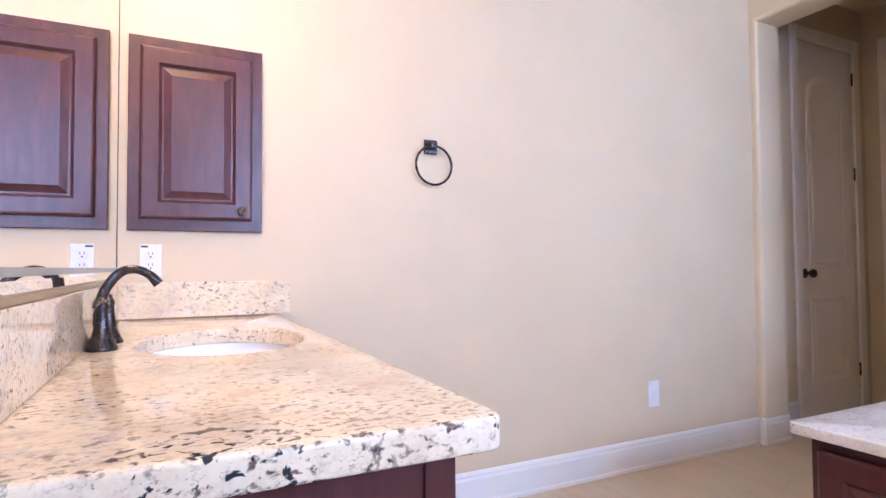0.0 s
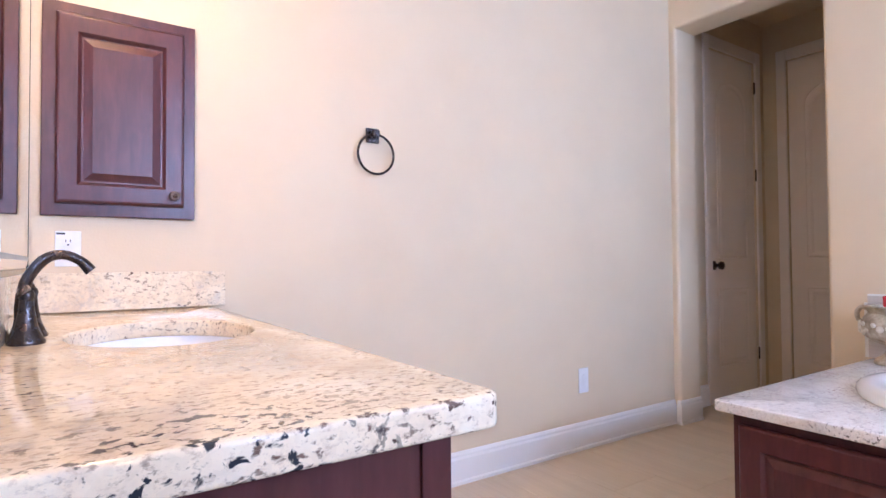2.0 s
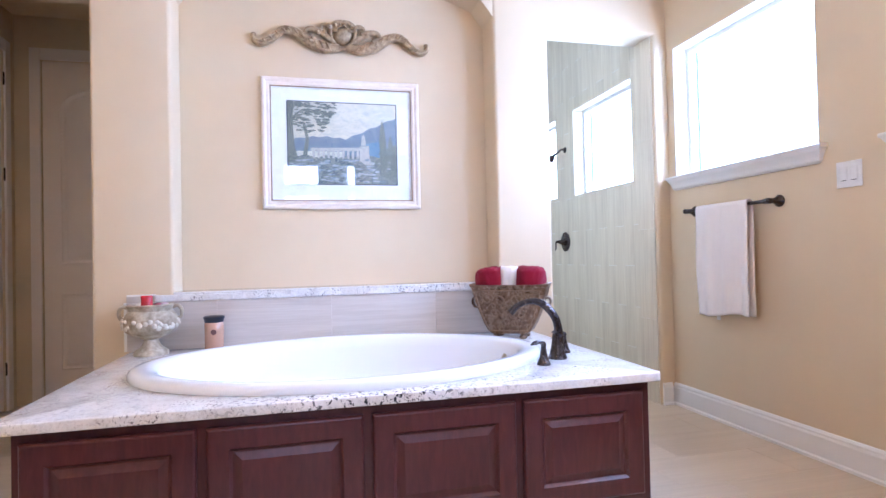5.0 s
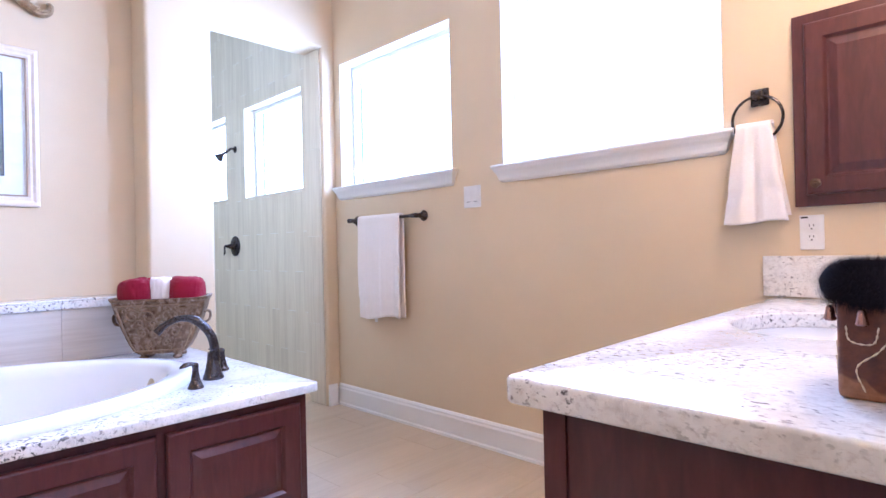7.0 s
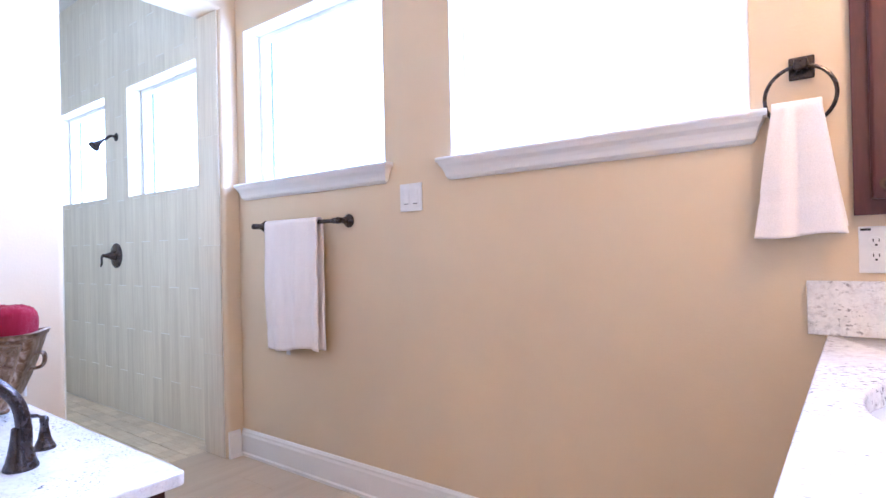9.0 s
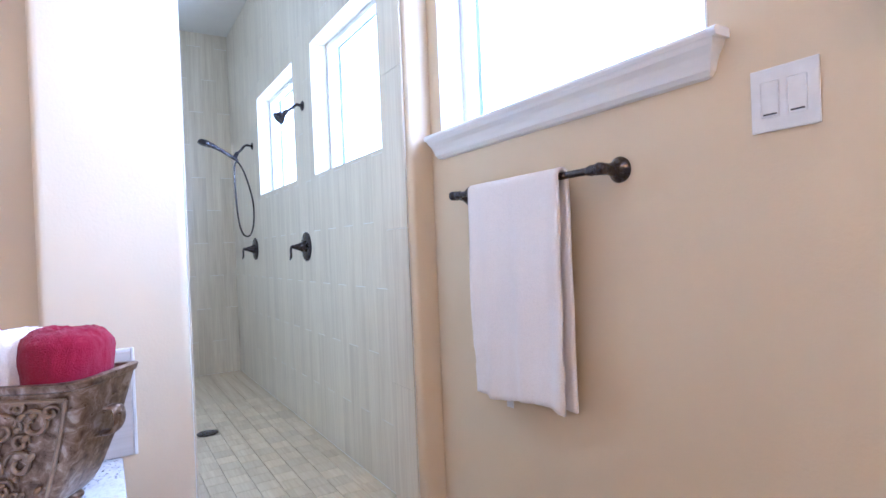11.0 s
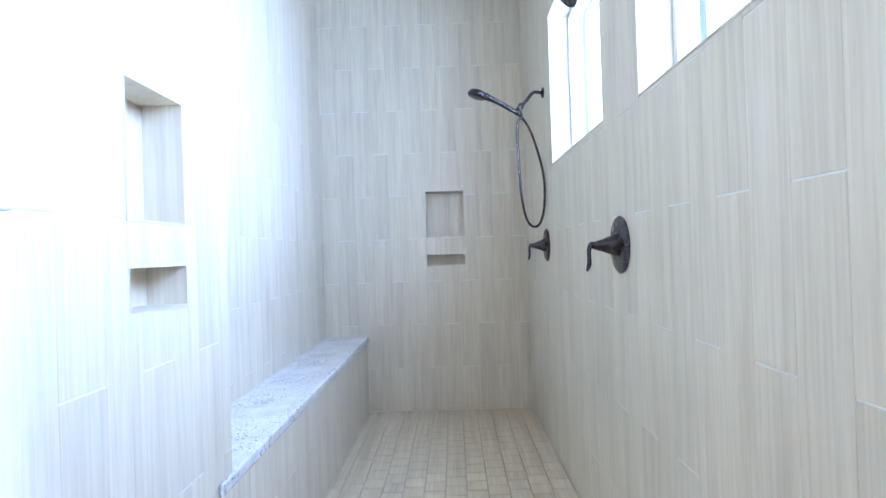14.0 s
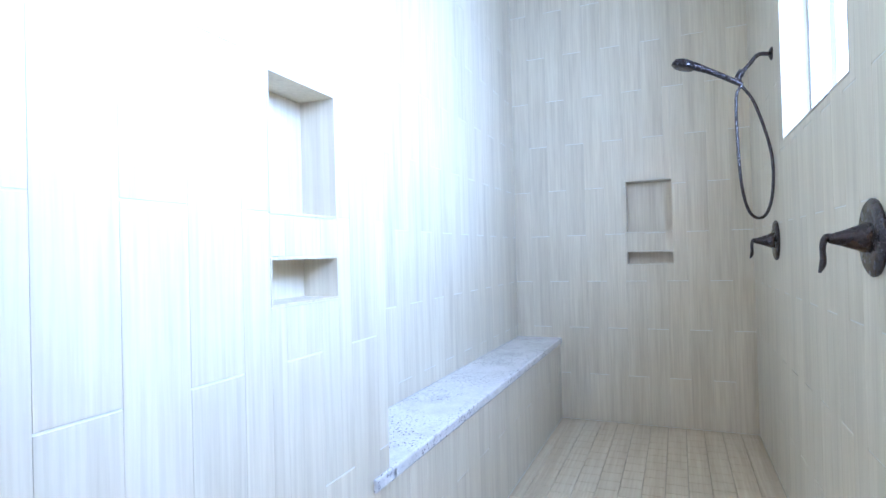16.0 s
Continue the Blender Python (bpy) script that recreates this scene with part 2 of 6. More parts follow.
def skin(bm, rings, closed=True, caps=True):
    for a, b in zip(rings, rings[1:]):
        n = len(a)
        for i in range(n if closed else n - 1):
            bm.faces.new((a[i], a[(i + 1) % n], b[(i + 1) % n], b[i]))
    if caps:
        bm.faces.new(rings[0][::-1])
        bm.faces.new(rings[-1])
    return bm


def lathe(bm, profile, at, axis=(0, 0, 1), n=24, squash=1.0, caps=True):
    """Turns rows of (radius, height) round the axis through the place."""
    a = Vector(axis).normalized()
    u = a.orthogonal().normalized()
    if abs(a.z) > 0.99:
        u = Vector((1, 0, 0))
    w = a.cross(u)
    rings = [ring_of(bm, Vector(at) + a * h, u, w, max(r, 1e-4), max(r, 1e-4) * squash, n) for r, h in profile]
    return skin(bm, rings, True, caps)


def tube(bm, points, radii, n=10, flat=1.0):
    """A round bar along points with a radius for each."""
    pts = [Vector(p) for p in points]
    radii = radii if isinstance(radii, (list, tuple)) else [radii] * len(pts)
    rings, ref = [], None
    for i, p in enumerate(pts):
        d = (pts[min(i + 1, len(pts) - 1)] - pts[max(i - 1, 0)]).normalized()
        ref = d.orthogonal().normalized() if ref is None else (ref - d * ref.dot(d)).normalized()
        rings.append(ring_of(bm, p, ref, d.cross(ref), radii[i], radii[i] * flat, n))
    return skin(bm, rings)


def smooth_path(points, steps=6):
    """Catmull-Rom through points."""
    pts = [Vector(p) for p in points]
    pts = [pts[0] * 2 - pts[1], *pts, pts[-1] * 2 - pts[-2]]
    out = []
    for i in range(1, len(pts) - 2):
        a, b, c, d = pts[i - 1:i + 3]
        for k in range(steps):
            t = k / steps
            out.append(0.5 * (2 * b + (c - a) * t + (2 * a - 5 * b + 4 * c - d) * t * t + (3 * b - a - 3 * c + d) * t ** 3))
    out.append(pts[-2])
    return out


def fade(values, count):
    """Spreads a few radii evenly over count points."""
    return [float(v) for v in np.interp(np.linspace(0, 1, count), np.linspace(0, 1, len(values)), values)]


def prism(bm, outline, axis, a, b, bevel=0.0):
    """Extrudes an outline of (u, v) from a to b along the axis (0 x, 1 y, 2 z)."""
    def place(u, v, w):
        return {0: (w, u, v), 1: (u, w, v), 2: (u, v, w)}[axis]
    lo = [bm.verts.new(place(u, v, a)) for u, v in outline]
    hi = [bm.verts.new(place(u, v, b)) for u, v in outline]
    skin(bm, [lo, hi])
    if bevel:
        bmesh.ops.bevel(bm, geom=[e for e in bm.edges if len(e.link_faces) == 2 and e.calc_face_angle(0) > 0.7], offset=bevel, segments=2, affect="EDGES")
    return bm


def slab_with_holes(axis, a, b, u0, u1, v0, v1, holes, nose=0.0, both=True):
    """A wall from a to b along the axis (0 x, 1 y, 2 z) with square openings; nose rounds their edges."""
    us = sorted({u0, u1, *(min(max(h[i], u0), u1) for h in holes for i in (0, 1))})
    vs = sorted({v0, v1, *(min(max(h[i], v0), v1) for h in holes for i in (2, 3))})
    solid = {(i, j) for i in range(len(us) - 1) for j in range(len(vs) - 1)
             if not any(h[0] < (us[i] + us[i + 1]) / 2 < h[1] and h[2] < (vs[j] + vs[j + 1]) / 2 < h[3] for h in holes)}
    bm, seen = bmesh.new(), {}

    def vert(i, j, w):
        key = (i, j, w)
        if key not in seen:
            u, v = us[i], vs[j]
            seen[key] = bm.verts.new({0: (w, u, v), 1: (u, w, v), 2: (u, v, w)}[axis])
        return seen[key]
    for i, j in solid:
        for w in (a, b):
            bm.faces.new([vert(*c, w) for c in ((i, j), (i + 1, j), (i + 1, j + 1), (i, j + 1))])
        for di, dj, c0, c1 in ((-1, 0, (i, j), (i, j + 1)), (1, 0, (i + 1, j), (i + 1, j + 1)), (0, -1, (i, j), (i + 1, j)), (0, 1, (i, j + 1), (i + 1, j + 1))):
            if (i + di, j + dj) not in solid:
                bm.faces.new([vert(*c0, a), vert(*c1, a), vert(*c1, b), vert(*c0, b)])
    bmesh.ops.recalc_face_normals(bm, faces=bm.faces)
    if nose:
        pick = []
        for e in bm.edges:
            if len(e.link_faces) != 2 or e.calc_face_angle(0) < 1.2:
                continue
            m = (e.verts[0].co + e.verts[1].co) / 2
            u, v = {0: (m.y, m.z), 1: (m.x, m.z), 2: (m.x, m.y)}[axis]
            if not both and abs(m[axis] - a) > 1e-4:
                continue
            if u0 + 1e-4 < u < u1 - 1e-4 and v0 + 1e-4 < v < v1 - 1e-4 and abs((e.verts[0].co - e.verts[1].co)[axis]) < 1e-5:
                pick.append(e)
        bmesh.ops.bevel(bm, geom=pick, offset=nose, segments=4, affect="EDGES", profile=0.5)
    return bm


def structure(name, bm, material, label, category, smooth=False):
    return tagged(part(name, bm, material, None, "", smooth), label, category, kind="structure")


def clip_rects(rect, holes):
    """What is left of a rectangle (u0, u1, v0, v1) outside the holes, as rectangles."""
    out = [rect]
    for h in holes:
        nxt = []
        for r in out:
            if h[1] <= r[0] or h[0] >= r[1] or h[3] <= r[2] or h[2] >= r[3]:
                nxt.append(r)
                continue
            if h[0] > r[0]:
                nxt.append((r[0], h[0], r[2], r[3]))
            if h[1] < r[1]:
                nxt.append((h[1], r[1], r[2], r[3]))
            m0, m1 = max(r[0], h[0]), min(r[1], h[1])
            if h[2] > r[2]:
                nxt.append((m0, m1, r[2], h[2]))
            if h[3] < r[3]:
                nxt.append((m0, m1, h[3], r[3]))
        out = nxt
    return [r for r in out if r[1] - r[0] > 0.008 and r[3] - r[2] > 0.008]


TILE_MESH = {}


def tile_mesh(du, dv, thick, axis, sign, material, name, gap=0.0012, gap_v=None):
    """A tile du by dv, proud along sign of the axis, with eased edges; alike tiles share it."""
    key = (round(du, 3), round(dv, 3), thick, axis, sign, material.name)
    if key not in TILE_MESH:
        e = min(0.0016, thick * 0.35, gap + 0.0004)
        u, v = du / 2 - gap, dv / 2 - (gap if gap_v is None else gap_v)
        co = [(su * u, sv * v, 0.0) for su, sv in ((-1, -1), (1, -1), (1, 1), (-1, 1))]
        co += [(su * u, sv * v, thick - e) for su, sv in ((-1, -1), (1, -1), (1, 1), (-1, 1))]
        co += [(su * (u - e), sv * (v - e), thick) for su, sv in ((-1, -1), (1, -1), (1, 1), (-1, 1))]
        place = {0: lambda p: (sign * p[2], p[0], p[1]), 1: lambda p: (p[0], sign * p[2], p[1]), 2: lambda p: (p[0], p[1], sign * p[2])}[axis]
        faces = [(8, 9, 10, 11)] + [(i + k, (i + 1) % 4 + k, (i + 1) % 4 + k + 4, i + k + 4) for k in (0, 4) for i in range(4)]
        if (axis == 1) == (sign > 0):
            faces = [f[::-1] for f in faces]
        me = bpy.data.meshes.new(name)
        me.from_pydata([place(p) for p in co], [], faces)
        me.materials.append(material)
        TILE_MESH[key] = me
    return TILE_MESH[key]


def lay_tiles(parent, axis, plane, sign, u0, u1, v0, v1, holes, du, dv, material, thick=0.006, along="v", start=(0.0, 0.0), shift=0.5, name="tile", stuff_from=None, gap=0.0012, gap_v=None):
    """Tiles in running bond; rows stagger along u or v. Each is an object under parent."""
    rest = []
    cols = range(int((u0 - start[0]) / du) - 2, int((u1 - start[0]) / du) + 3)
    rows = range(int((v0 - start[1]) / dv) - 2, int((v1 - start[1]) / dv) + 3)
    for i in cols:
        for j in rows:
            a, b = start[0] + i * du, start[1] + j * dv
            if along == "v":
                b += dv * shift * (i % 2)
            else:
                a += du * shift * (j % 2)
            r = (max(a, u0), min(a + du, u1), max(b, v0), min(b + dv, v1))
            if r[1] - r[0] < 0.008 or r[3] - r[2] < 0.008:
                continue
            for q in clip_rects(r, holes):
                me = tile_mesh(q[1] - q[0], q[3] - q[2], thick, axis, sign, material, name, gap, gap_v)
                cu, cv = (q[0] + q[1]) / 2, (q[2] + q[3]) / 2
                at = Vector({0: (plane, cu, cv), 1: (cu, plane, cv), 2: (cu, cv, plane)}[axis])
                if stuff_from is not None and cu > stuff_from:
                    rest.append((me, at))
                    continue
                ob = new(name, me)
                ob.parent = parent
                ob.location = at - ORIGIN[parent]
    if rest:
        bm = bmesh.new()
        for me, at in rest:
            n = len(bm.verts)
            bm.from_mesh(me)
            bm.verts.ensure_lookup_table()
            for v in bm.verts[n:]:
                v.co += at
        ob = part(name + "_field", bm, material, parent)
        ob["kind"] = "stuff"

# ---- large structure ----
floor = structure("floor", box(WX - 0.2, PX + PT, SY - 0.02, NY + 0.16, -0.12, -0.006), M_GROUT3, "beige linear porcelain tile floor of the bathroom", "floor")
shower_floor = structure("shower_floor", box(PX + PT, EX + 0.1, SY - 0.02, SNY + 0.05, -0.12, -0.006), M_GROUT2, "tan mosaic tile floor of the walk-in shower", "floor")
hall_floor = structure("hall_floor", box(PX + PT, 5.3, 1.5, NY + 0.16, -0.12, -0.006), M_GROUT3, "beige tile floor of the small hall", "floor")
structure("ceiling", box(WX - 0.2, 5.4, 1.5, NY + 0.3, CEIL, CEIL + 0.1), M_CEIL, "plain pale painted ceiling over the hall side", "ceiling")
structure("ceiling", box(WX - 0.2, EX + 0.2, SY - 0.25, 1.5, CEIL, CEIL + 0.1), M_CEIL, "plain pale painted ceiling over tub and shower", "ceiling")

structure("wall_north", box(WX - 0.2, PX + PT, NY, NY + 0.14, 0, CEIL), M_WALL, "beige painted wall with light orange-peel texture", "wall")
south_holes = [(w[0], w[1], w[2], w[3]) for w in WINDOWS]
structure("wall_south", slab_with_holes(1, SY - WALL, SY, WX - 0.2, PX + 0.02, 0, CEIL, south_holes[:2]), M_WALL, "beige painted wall below and between two high windows", "wall")
shower_south = structure("shower_wall_south", slab_with_holes(1, SY - WALL, SY - 0.0018, PX + 0.02, EX + 0.1, -0.1, CEIL, south_holes[2:]), M_GROUT, "shower wall in upright taupe plank tiles with two windows", "wall")

# partition with hall opening, tub alcove and shower opening
HALL_Y, NICHE_Y, SHOW_Y = (1.808, 2.620), (-0.430, 1.412), (-1.556, -0.793)
NICHE_Z, OPEN_Z, NICHE_X = (0.842, 2.80), 2.465, 3.930
structure("wall_partition", slab_with_holes(0, PX, PX + PT, SY + 0.001, NY - 0.001, 0, CEIL,
          [(HALL_Y[0], HALL_Y[1], -1, OPEN_Z), (NICHE_Y[0], NICHE_Y[1], *NICHE_Z), (SHOW_Y[0], SHOW_Y[1], -1, OPEN_Z)], 0.024, False),
          M_WALL, "beige painted partition with rounded corners, tub alcove and two openings", "wall", True)
structure("alcove_back", box(NICHE_X + 0.001, NICHE_X + 0.1, NICHE_Y[0] - 0.060, NICHE_Y[1] + 0.08, 0.5, CEIL), M_WALL, "beige painted back wall of the tub alcove", "wall")
# shallow arch at the head of the alcove
mid, half = (NICHE_Y[0] + NICHE_Y[1]) / 2, (NICHE_Y[1] - NICHE_Y[0]) / 2
arc = [(mid + half * s, 2.50 + 0.24 * math.sqrt(max(0.0, 1 - (abs(s) ** 2.2)))) for s in np.linspace(-1, 1, 25)]
bm = bmesh.new()
prism(bm, [(NICHE_Y[0] - 0.002, 2.802), *arc, (NICHE_Y[1] + 0.002, 2.802)], 0, PX + 0.001, NICHE_X)
structure("alcove_arch", bm, M_WALL, "beige painted shallow arch over the tub alcove", "wall")

# west wall with the entry opening between the vanities
structure("wall_west", slab_with_holes(0, WX - 0.15, WX, SY + 0.001, NY - 0.001, 0, CEIL, [(0.02, 0.99, -1, 2.47)], 0.018), M_WALL, "beige painted wall with the entry opening", "wall", True)
# room beyond the entry
BX = -3.4
structure("bedroom_floor", box(BX, WX - 0.2, -2.6, 3.6, -0.12, -0.006), stone("carpet", (0.30, 0.25, 0.19), (0.40, 0.34, 0.26), 60, 0.95, 0.6), "plain beige carpet beyond the entry opening", "floor")
structure("bedroom_ceiling", box(BX, WX - 0.2, -2.6, 3.6, 3.3, 3.4), M_CEIL, "plain pale ceiling beyond the entry opening", "ceiling")
BWIN = [(0.48, 1.15, 2.05, 2.85), (-0.22, -0.02, 2.05, 2.85)]
structure("bedroom_wall_west", slab_with_holes(0, BX - 0.15, BX, -2.6, 3.6, 0, 3.3, BWIN), M_WALL, "beige wall with two high windows beyond the entry", "wall")
for y0, y1 in ((-2.7, -2.6), (3.6, 3.7)):
    structure("bedroom_wall_side", box(BX - 0.1, WX - 0.15, y0, y1, 0, 3.3), M_WALL, "plain beige wall beyond the entry opening", "wall")
structure("bedroom_wall_east", slab_with_holes(0, WX - 0.2, WX - 0.152, -2.6, 3.6, 0, 3.3, [(0.02, 0.99, -1, 2.47)]), M_WALL, "plain beige wall beside the entry opening", "wall")
for y0, y1, z0, z1 in BWIN:
    lamp = bpy.data.lights.new("bedroom_daylight", "AREA")
    lamp.shape, lamp.size, lamp.size_y, lamp.energy = "RECTANGLE", y1 - y0, z1 - z0, 110 * (y1 - y0) * (z1 - z0)
    lamp.color = (0.78, 0.89, 1.0)
    new("bedroom_daylight", lamp).matrix_world = look((BX - 0.12, (y0 + y1) / 2, (z0 + z1) / 2), (BX + 3, (y0 + y1) / 2, (z0 + z1) / 2))
    f = structure("bedroom_window", slab_with_holes(0, BX - 0.10, BX - 0.06, y0, y1, z0, z1, [(y0 + 0.03, y1 - 0.03, z0 + 0.03, 2.24), (y0 + 0.03, y1 - 0.03, 2.46, z1 - 0.03)]), M_TRIM, "white framed high window with a broad mid rail", "window")

# hall behind the partition
HY, HX = 2.785, 5.14
structure("hall_wall_north", slab_with_holes(1, HY, HY + 0.12, PX + PT, HX + 0.1, 0, CEIL, [(4.355, 4.995, -1, 2.54)]), M_WALL, "beige painted hall wall around a door", "wall")
structure("hall_wall_east", slab_with_holes(0, HX, HX + 0.1, 1.45, HY, 0, CEIL, [(1.90, 2.61, -1, 2.54)]), M_WALL, "beige painted hall end wall around a door", "wall")
structure("hall_wall_south", box(PX + PT, HX, 1.494, 1.56, 0, CEIL), M_WALL, "plain beige hall wall", "wall")
structure("hall_ceiling", box(PX + PT + 0.001, HX - 0.001, 1.561, HY - 0.001, 2.86, 2.92), M_WALL, "low beige painted hall ceiling", "ceiling")

# shower shell
N_NICHE = [(4.600, 4.838, 1.208, 1.501), (4.600, 4.838, 1.020, 1.120)]
E_NICHE = [(-1.213, -0.935, 1.228, 1.558), (-1.213, -0.935, 1.022, 1.106)]
shower_north = structure("shower_wall_north", slab_with_holes(1, SNY + 0.0018, SNY + 0.095, NICHE_X + 0.1, ALX - 0.0018, -0.1, CEIL, N_NICHE), M_GROUT, "shower wall in upright taupe plank tiles with two niches", "wall")
structure("niche_back", box(4.3, ALX, SNY + 0.096, SNY + 0.15, 0.9, 1.65), M_TILE, "taupe tiled back of the shower niches", "wall")
alcove_wall = structure("shower_alcove_wall", box(ALX - 0.05, EX + 0.1, ALC + 0.0018, ALC + 0.10, -0.1, CEIL), M_GROUT, "shower alcove wall in upright taupe plank tiles", "wall")
alcove_end = structure("shower_alcove_end", box(ALX - 0.04, ALX - 0.0018, SNY + 0.151, ALC + 0.005, -0.1, CEIL), M_GROUT, "tiled end of the bench alcove", "wall")
shower_east = structure("shower_wall_east", slab_with_holes(0, EX + 0.0018, EX + 0.095, SY - 0.1, ALC + 0.09, -0.1, CEIL, E_NICHE), M_GROUT, "shower end wall in upright taupe plank tiles with two niches", "wall")
structure("niche_back", box(EX + 0.096, EX + 0.15, -1.4, -0.8, 0.9, 1.7), M_TILE, "taupe tiled back of the end wall niches", "wall")
structure("shower_wall_west", slab_with_holes(0, PX + PT + 0.001, PX + PT + 0.010, SY + 0.001, SNY - 0.001, 0, CEIL, [(SHOW_Y[0], SHOW_Y[1], -1, OPEN_Z)]), M_TILE, "tiled back of the partition beside the shower opening", "wall")
# tiled lining of the shower opening
for a, b, c, d in ((SHOW_Y[1] - 0.003, SHOW_Y[1] - 0.001, SHOW_Y[1] - 0.008, SHOW_Y[1] - 0.0032), (SHOW_Y[0] + 0.001, SHOW_Y[0] + 0.003, SHOW_Y[0] + 0.0032, SHOW_Y[0] + 0.008)):
    jamb = structure("shower_jamb", box(PX + 0.028, PX + PT + 0.010, a, b, 0, OPEN_Z), M_GROUT, "tile lining on the side of the shower opening", "trim")
    for z0, z1 in ((0.0, 0.5584), (0.560, 1.1692), (1.1708, 1.780), (1.7816, OPEN_Z)):
        part("tile", box(PX + 0.027, PX + PT + 0.011, c, d, z0, z1, 0.0012), M_TILE, jamb)
structure("shower_threshold", box(PX + 0.0, PX + PT + 0.010, SHOW_Y[0] + 0.009, SHOW_Y[1] - 0.009, -0.006, -0.0006), M_FLOOR, "flush tile strip under the shower opening", "trim")


def baseboard(name, axis, wall, sign, u0, u1):
    """Skirting with a stepped top and a small shoe, along u on a wall."""
    prof = [(0, 0), (0.022, 0), (0.022, 0.014), (0.015, 0.020), (0.015, 0.112), (0.011, 0.122), (0.011, 0.132), (0.005, 0.143), (0, 0.145)]
    bm = bmesh.new()
    prism(bm, [(wall + sign * d, z) for d, z in prof], axis, u0, u1)
    return structure(name, bm, M_TRIM, "white painted skirting board with a moulded top", "baseboard")


# along x: outline in (y, z); along y: outline in (x, z)
baseboard("baseboard", 0, NY, -1, VX - 0.03, PX - 0.001)
baseboard("baseboard", 0, SY, 1, VX - 0.03, PX - 0.001)
baseboard("baseboard", 1, PX, -1, HALL_Y[1] + 0.002, NY - 0.024)
baseboard("baseboard", 1, PX, -1, SY + 0.024, SHOW_Y[0] - 0.002)
baseboard("baseboard", 0, HALL_Y[1] - 0.001, -1, PX - 0.022, PX + PT)
baseboard("baseboard", 0, HY - 0.001, -1, PX + PT, 4.284)
baseboard("baseboard", 0, HALL_Y[0] + 0.001, 1, PX - 0.0, PX + PT)
baseboard("baseboard", 1, PX, -1, 1.665, HALL_Y[0] - 0.002)


def window(i, x0, x1, z0, z1, sill):
    w = thing("window_%d" % i, ((x0 + x1) / 2, SY - 0.1, z0), "white framed fixed window full of bright daylight" + (" with a moulded sill" if sill else " in the shower wall"), "window", kind="structure")
    f = 0.032
    part("window_frame", slab_with_holes(1, SY - 0.145, SY - 0.10, x0 + 0.001, x1 - 0.001, z0 + 0.001, z1 - 0.001, [(x0 + f, x1 - f, z0 + f, z1 - f)]), M_TRIM, w)
    p = part("pane", box(x0 + f, x1 - f, SY - 0.126, SY - 0.120, z0 + f, z1 - f), M_GLASS, w)
    p.visible_shadow = False
    lin = M_TRIM if sill else M_TILE
    for a, b in ((x0 + 0.0005, x0 + 0.006), (x1 - 0.006, x1 - 0.0005)):
        part("reveal", box(a, b, SY - 0.099, SY + 0.001, z0 + 0.007, z1 - 0.007), lin, w)
    part("reveal", box(x0, x1, SY - 0.099, SY + 0.001, z1 - 0.006, z1 - 0.0005), lin, w)
    if not sill:
        part("reveal", box(x0, x1, SY - 0.099, SY + 0.001, z0 + 0.0005, z0 + 0.006), lin, w)
    if sill:
        bm = bmesh.new()
        prism(bm, [(SY - 0.099, z0 - 0.018), (SY + 0.046, z0 - 0.018), (SY + 0.050, z0 - 0.010), (SY + 0.050, z0 - 0.004), (SY + 0.044, z0 + 0.001), (SY - 0.099, z0 + 0.001)], 0, x0 - 0.045, x1 + 0.045)
        part("window_sill", bm, M_TRIM, w)
        rows = [(0.0, 0.044), (-0.012, 0.040), (-0.026, 0.030), (-0.040, 0.024), (-0.056, 0.020), (-0.066, 0.012), (-0.070, 0.0)]
        bm = bmesh.new()
        outs = []
        for dz, d in rows:
            z = z0 - 0.018 + dz
            m = 0.0 + (0.044 - d) * 0.9
            outs.append([bm.verts.new(p) for p in ((x0 - 0.036 + m, SY, z), (x0 - 0.036 + m, SY + d + 0.0005, z), (x1 + 0.036 - m, SY + d + 0.0005, z), (x1 + 0.036 - m, SY, z))])
        skin(bm, outs)
        part("apron", bm, M_TRIM, w)
    return w


for i, (x0, x1, z0, z1) in enumerate(WINDOWS):
    window(i + 1, x0, x1, z0, z1, i < 2)


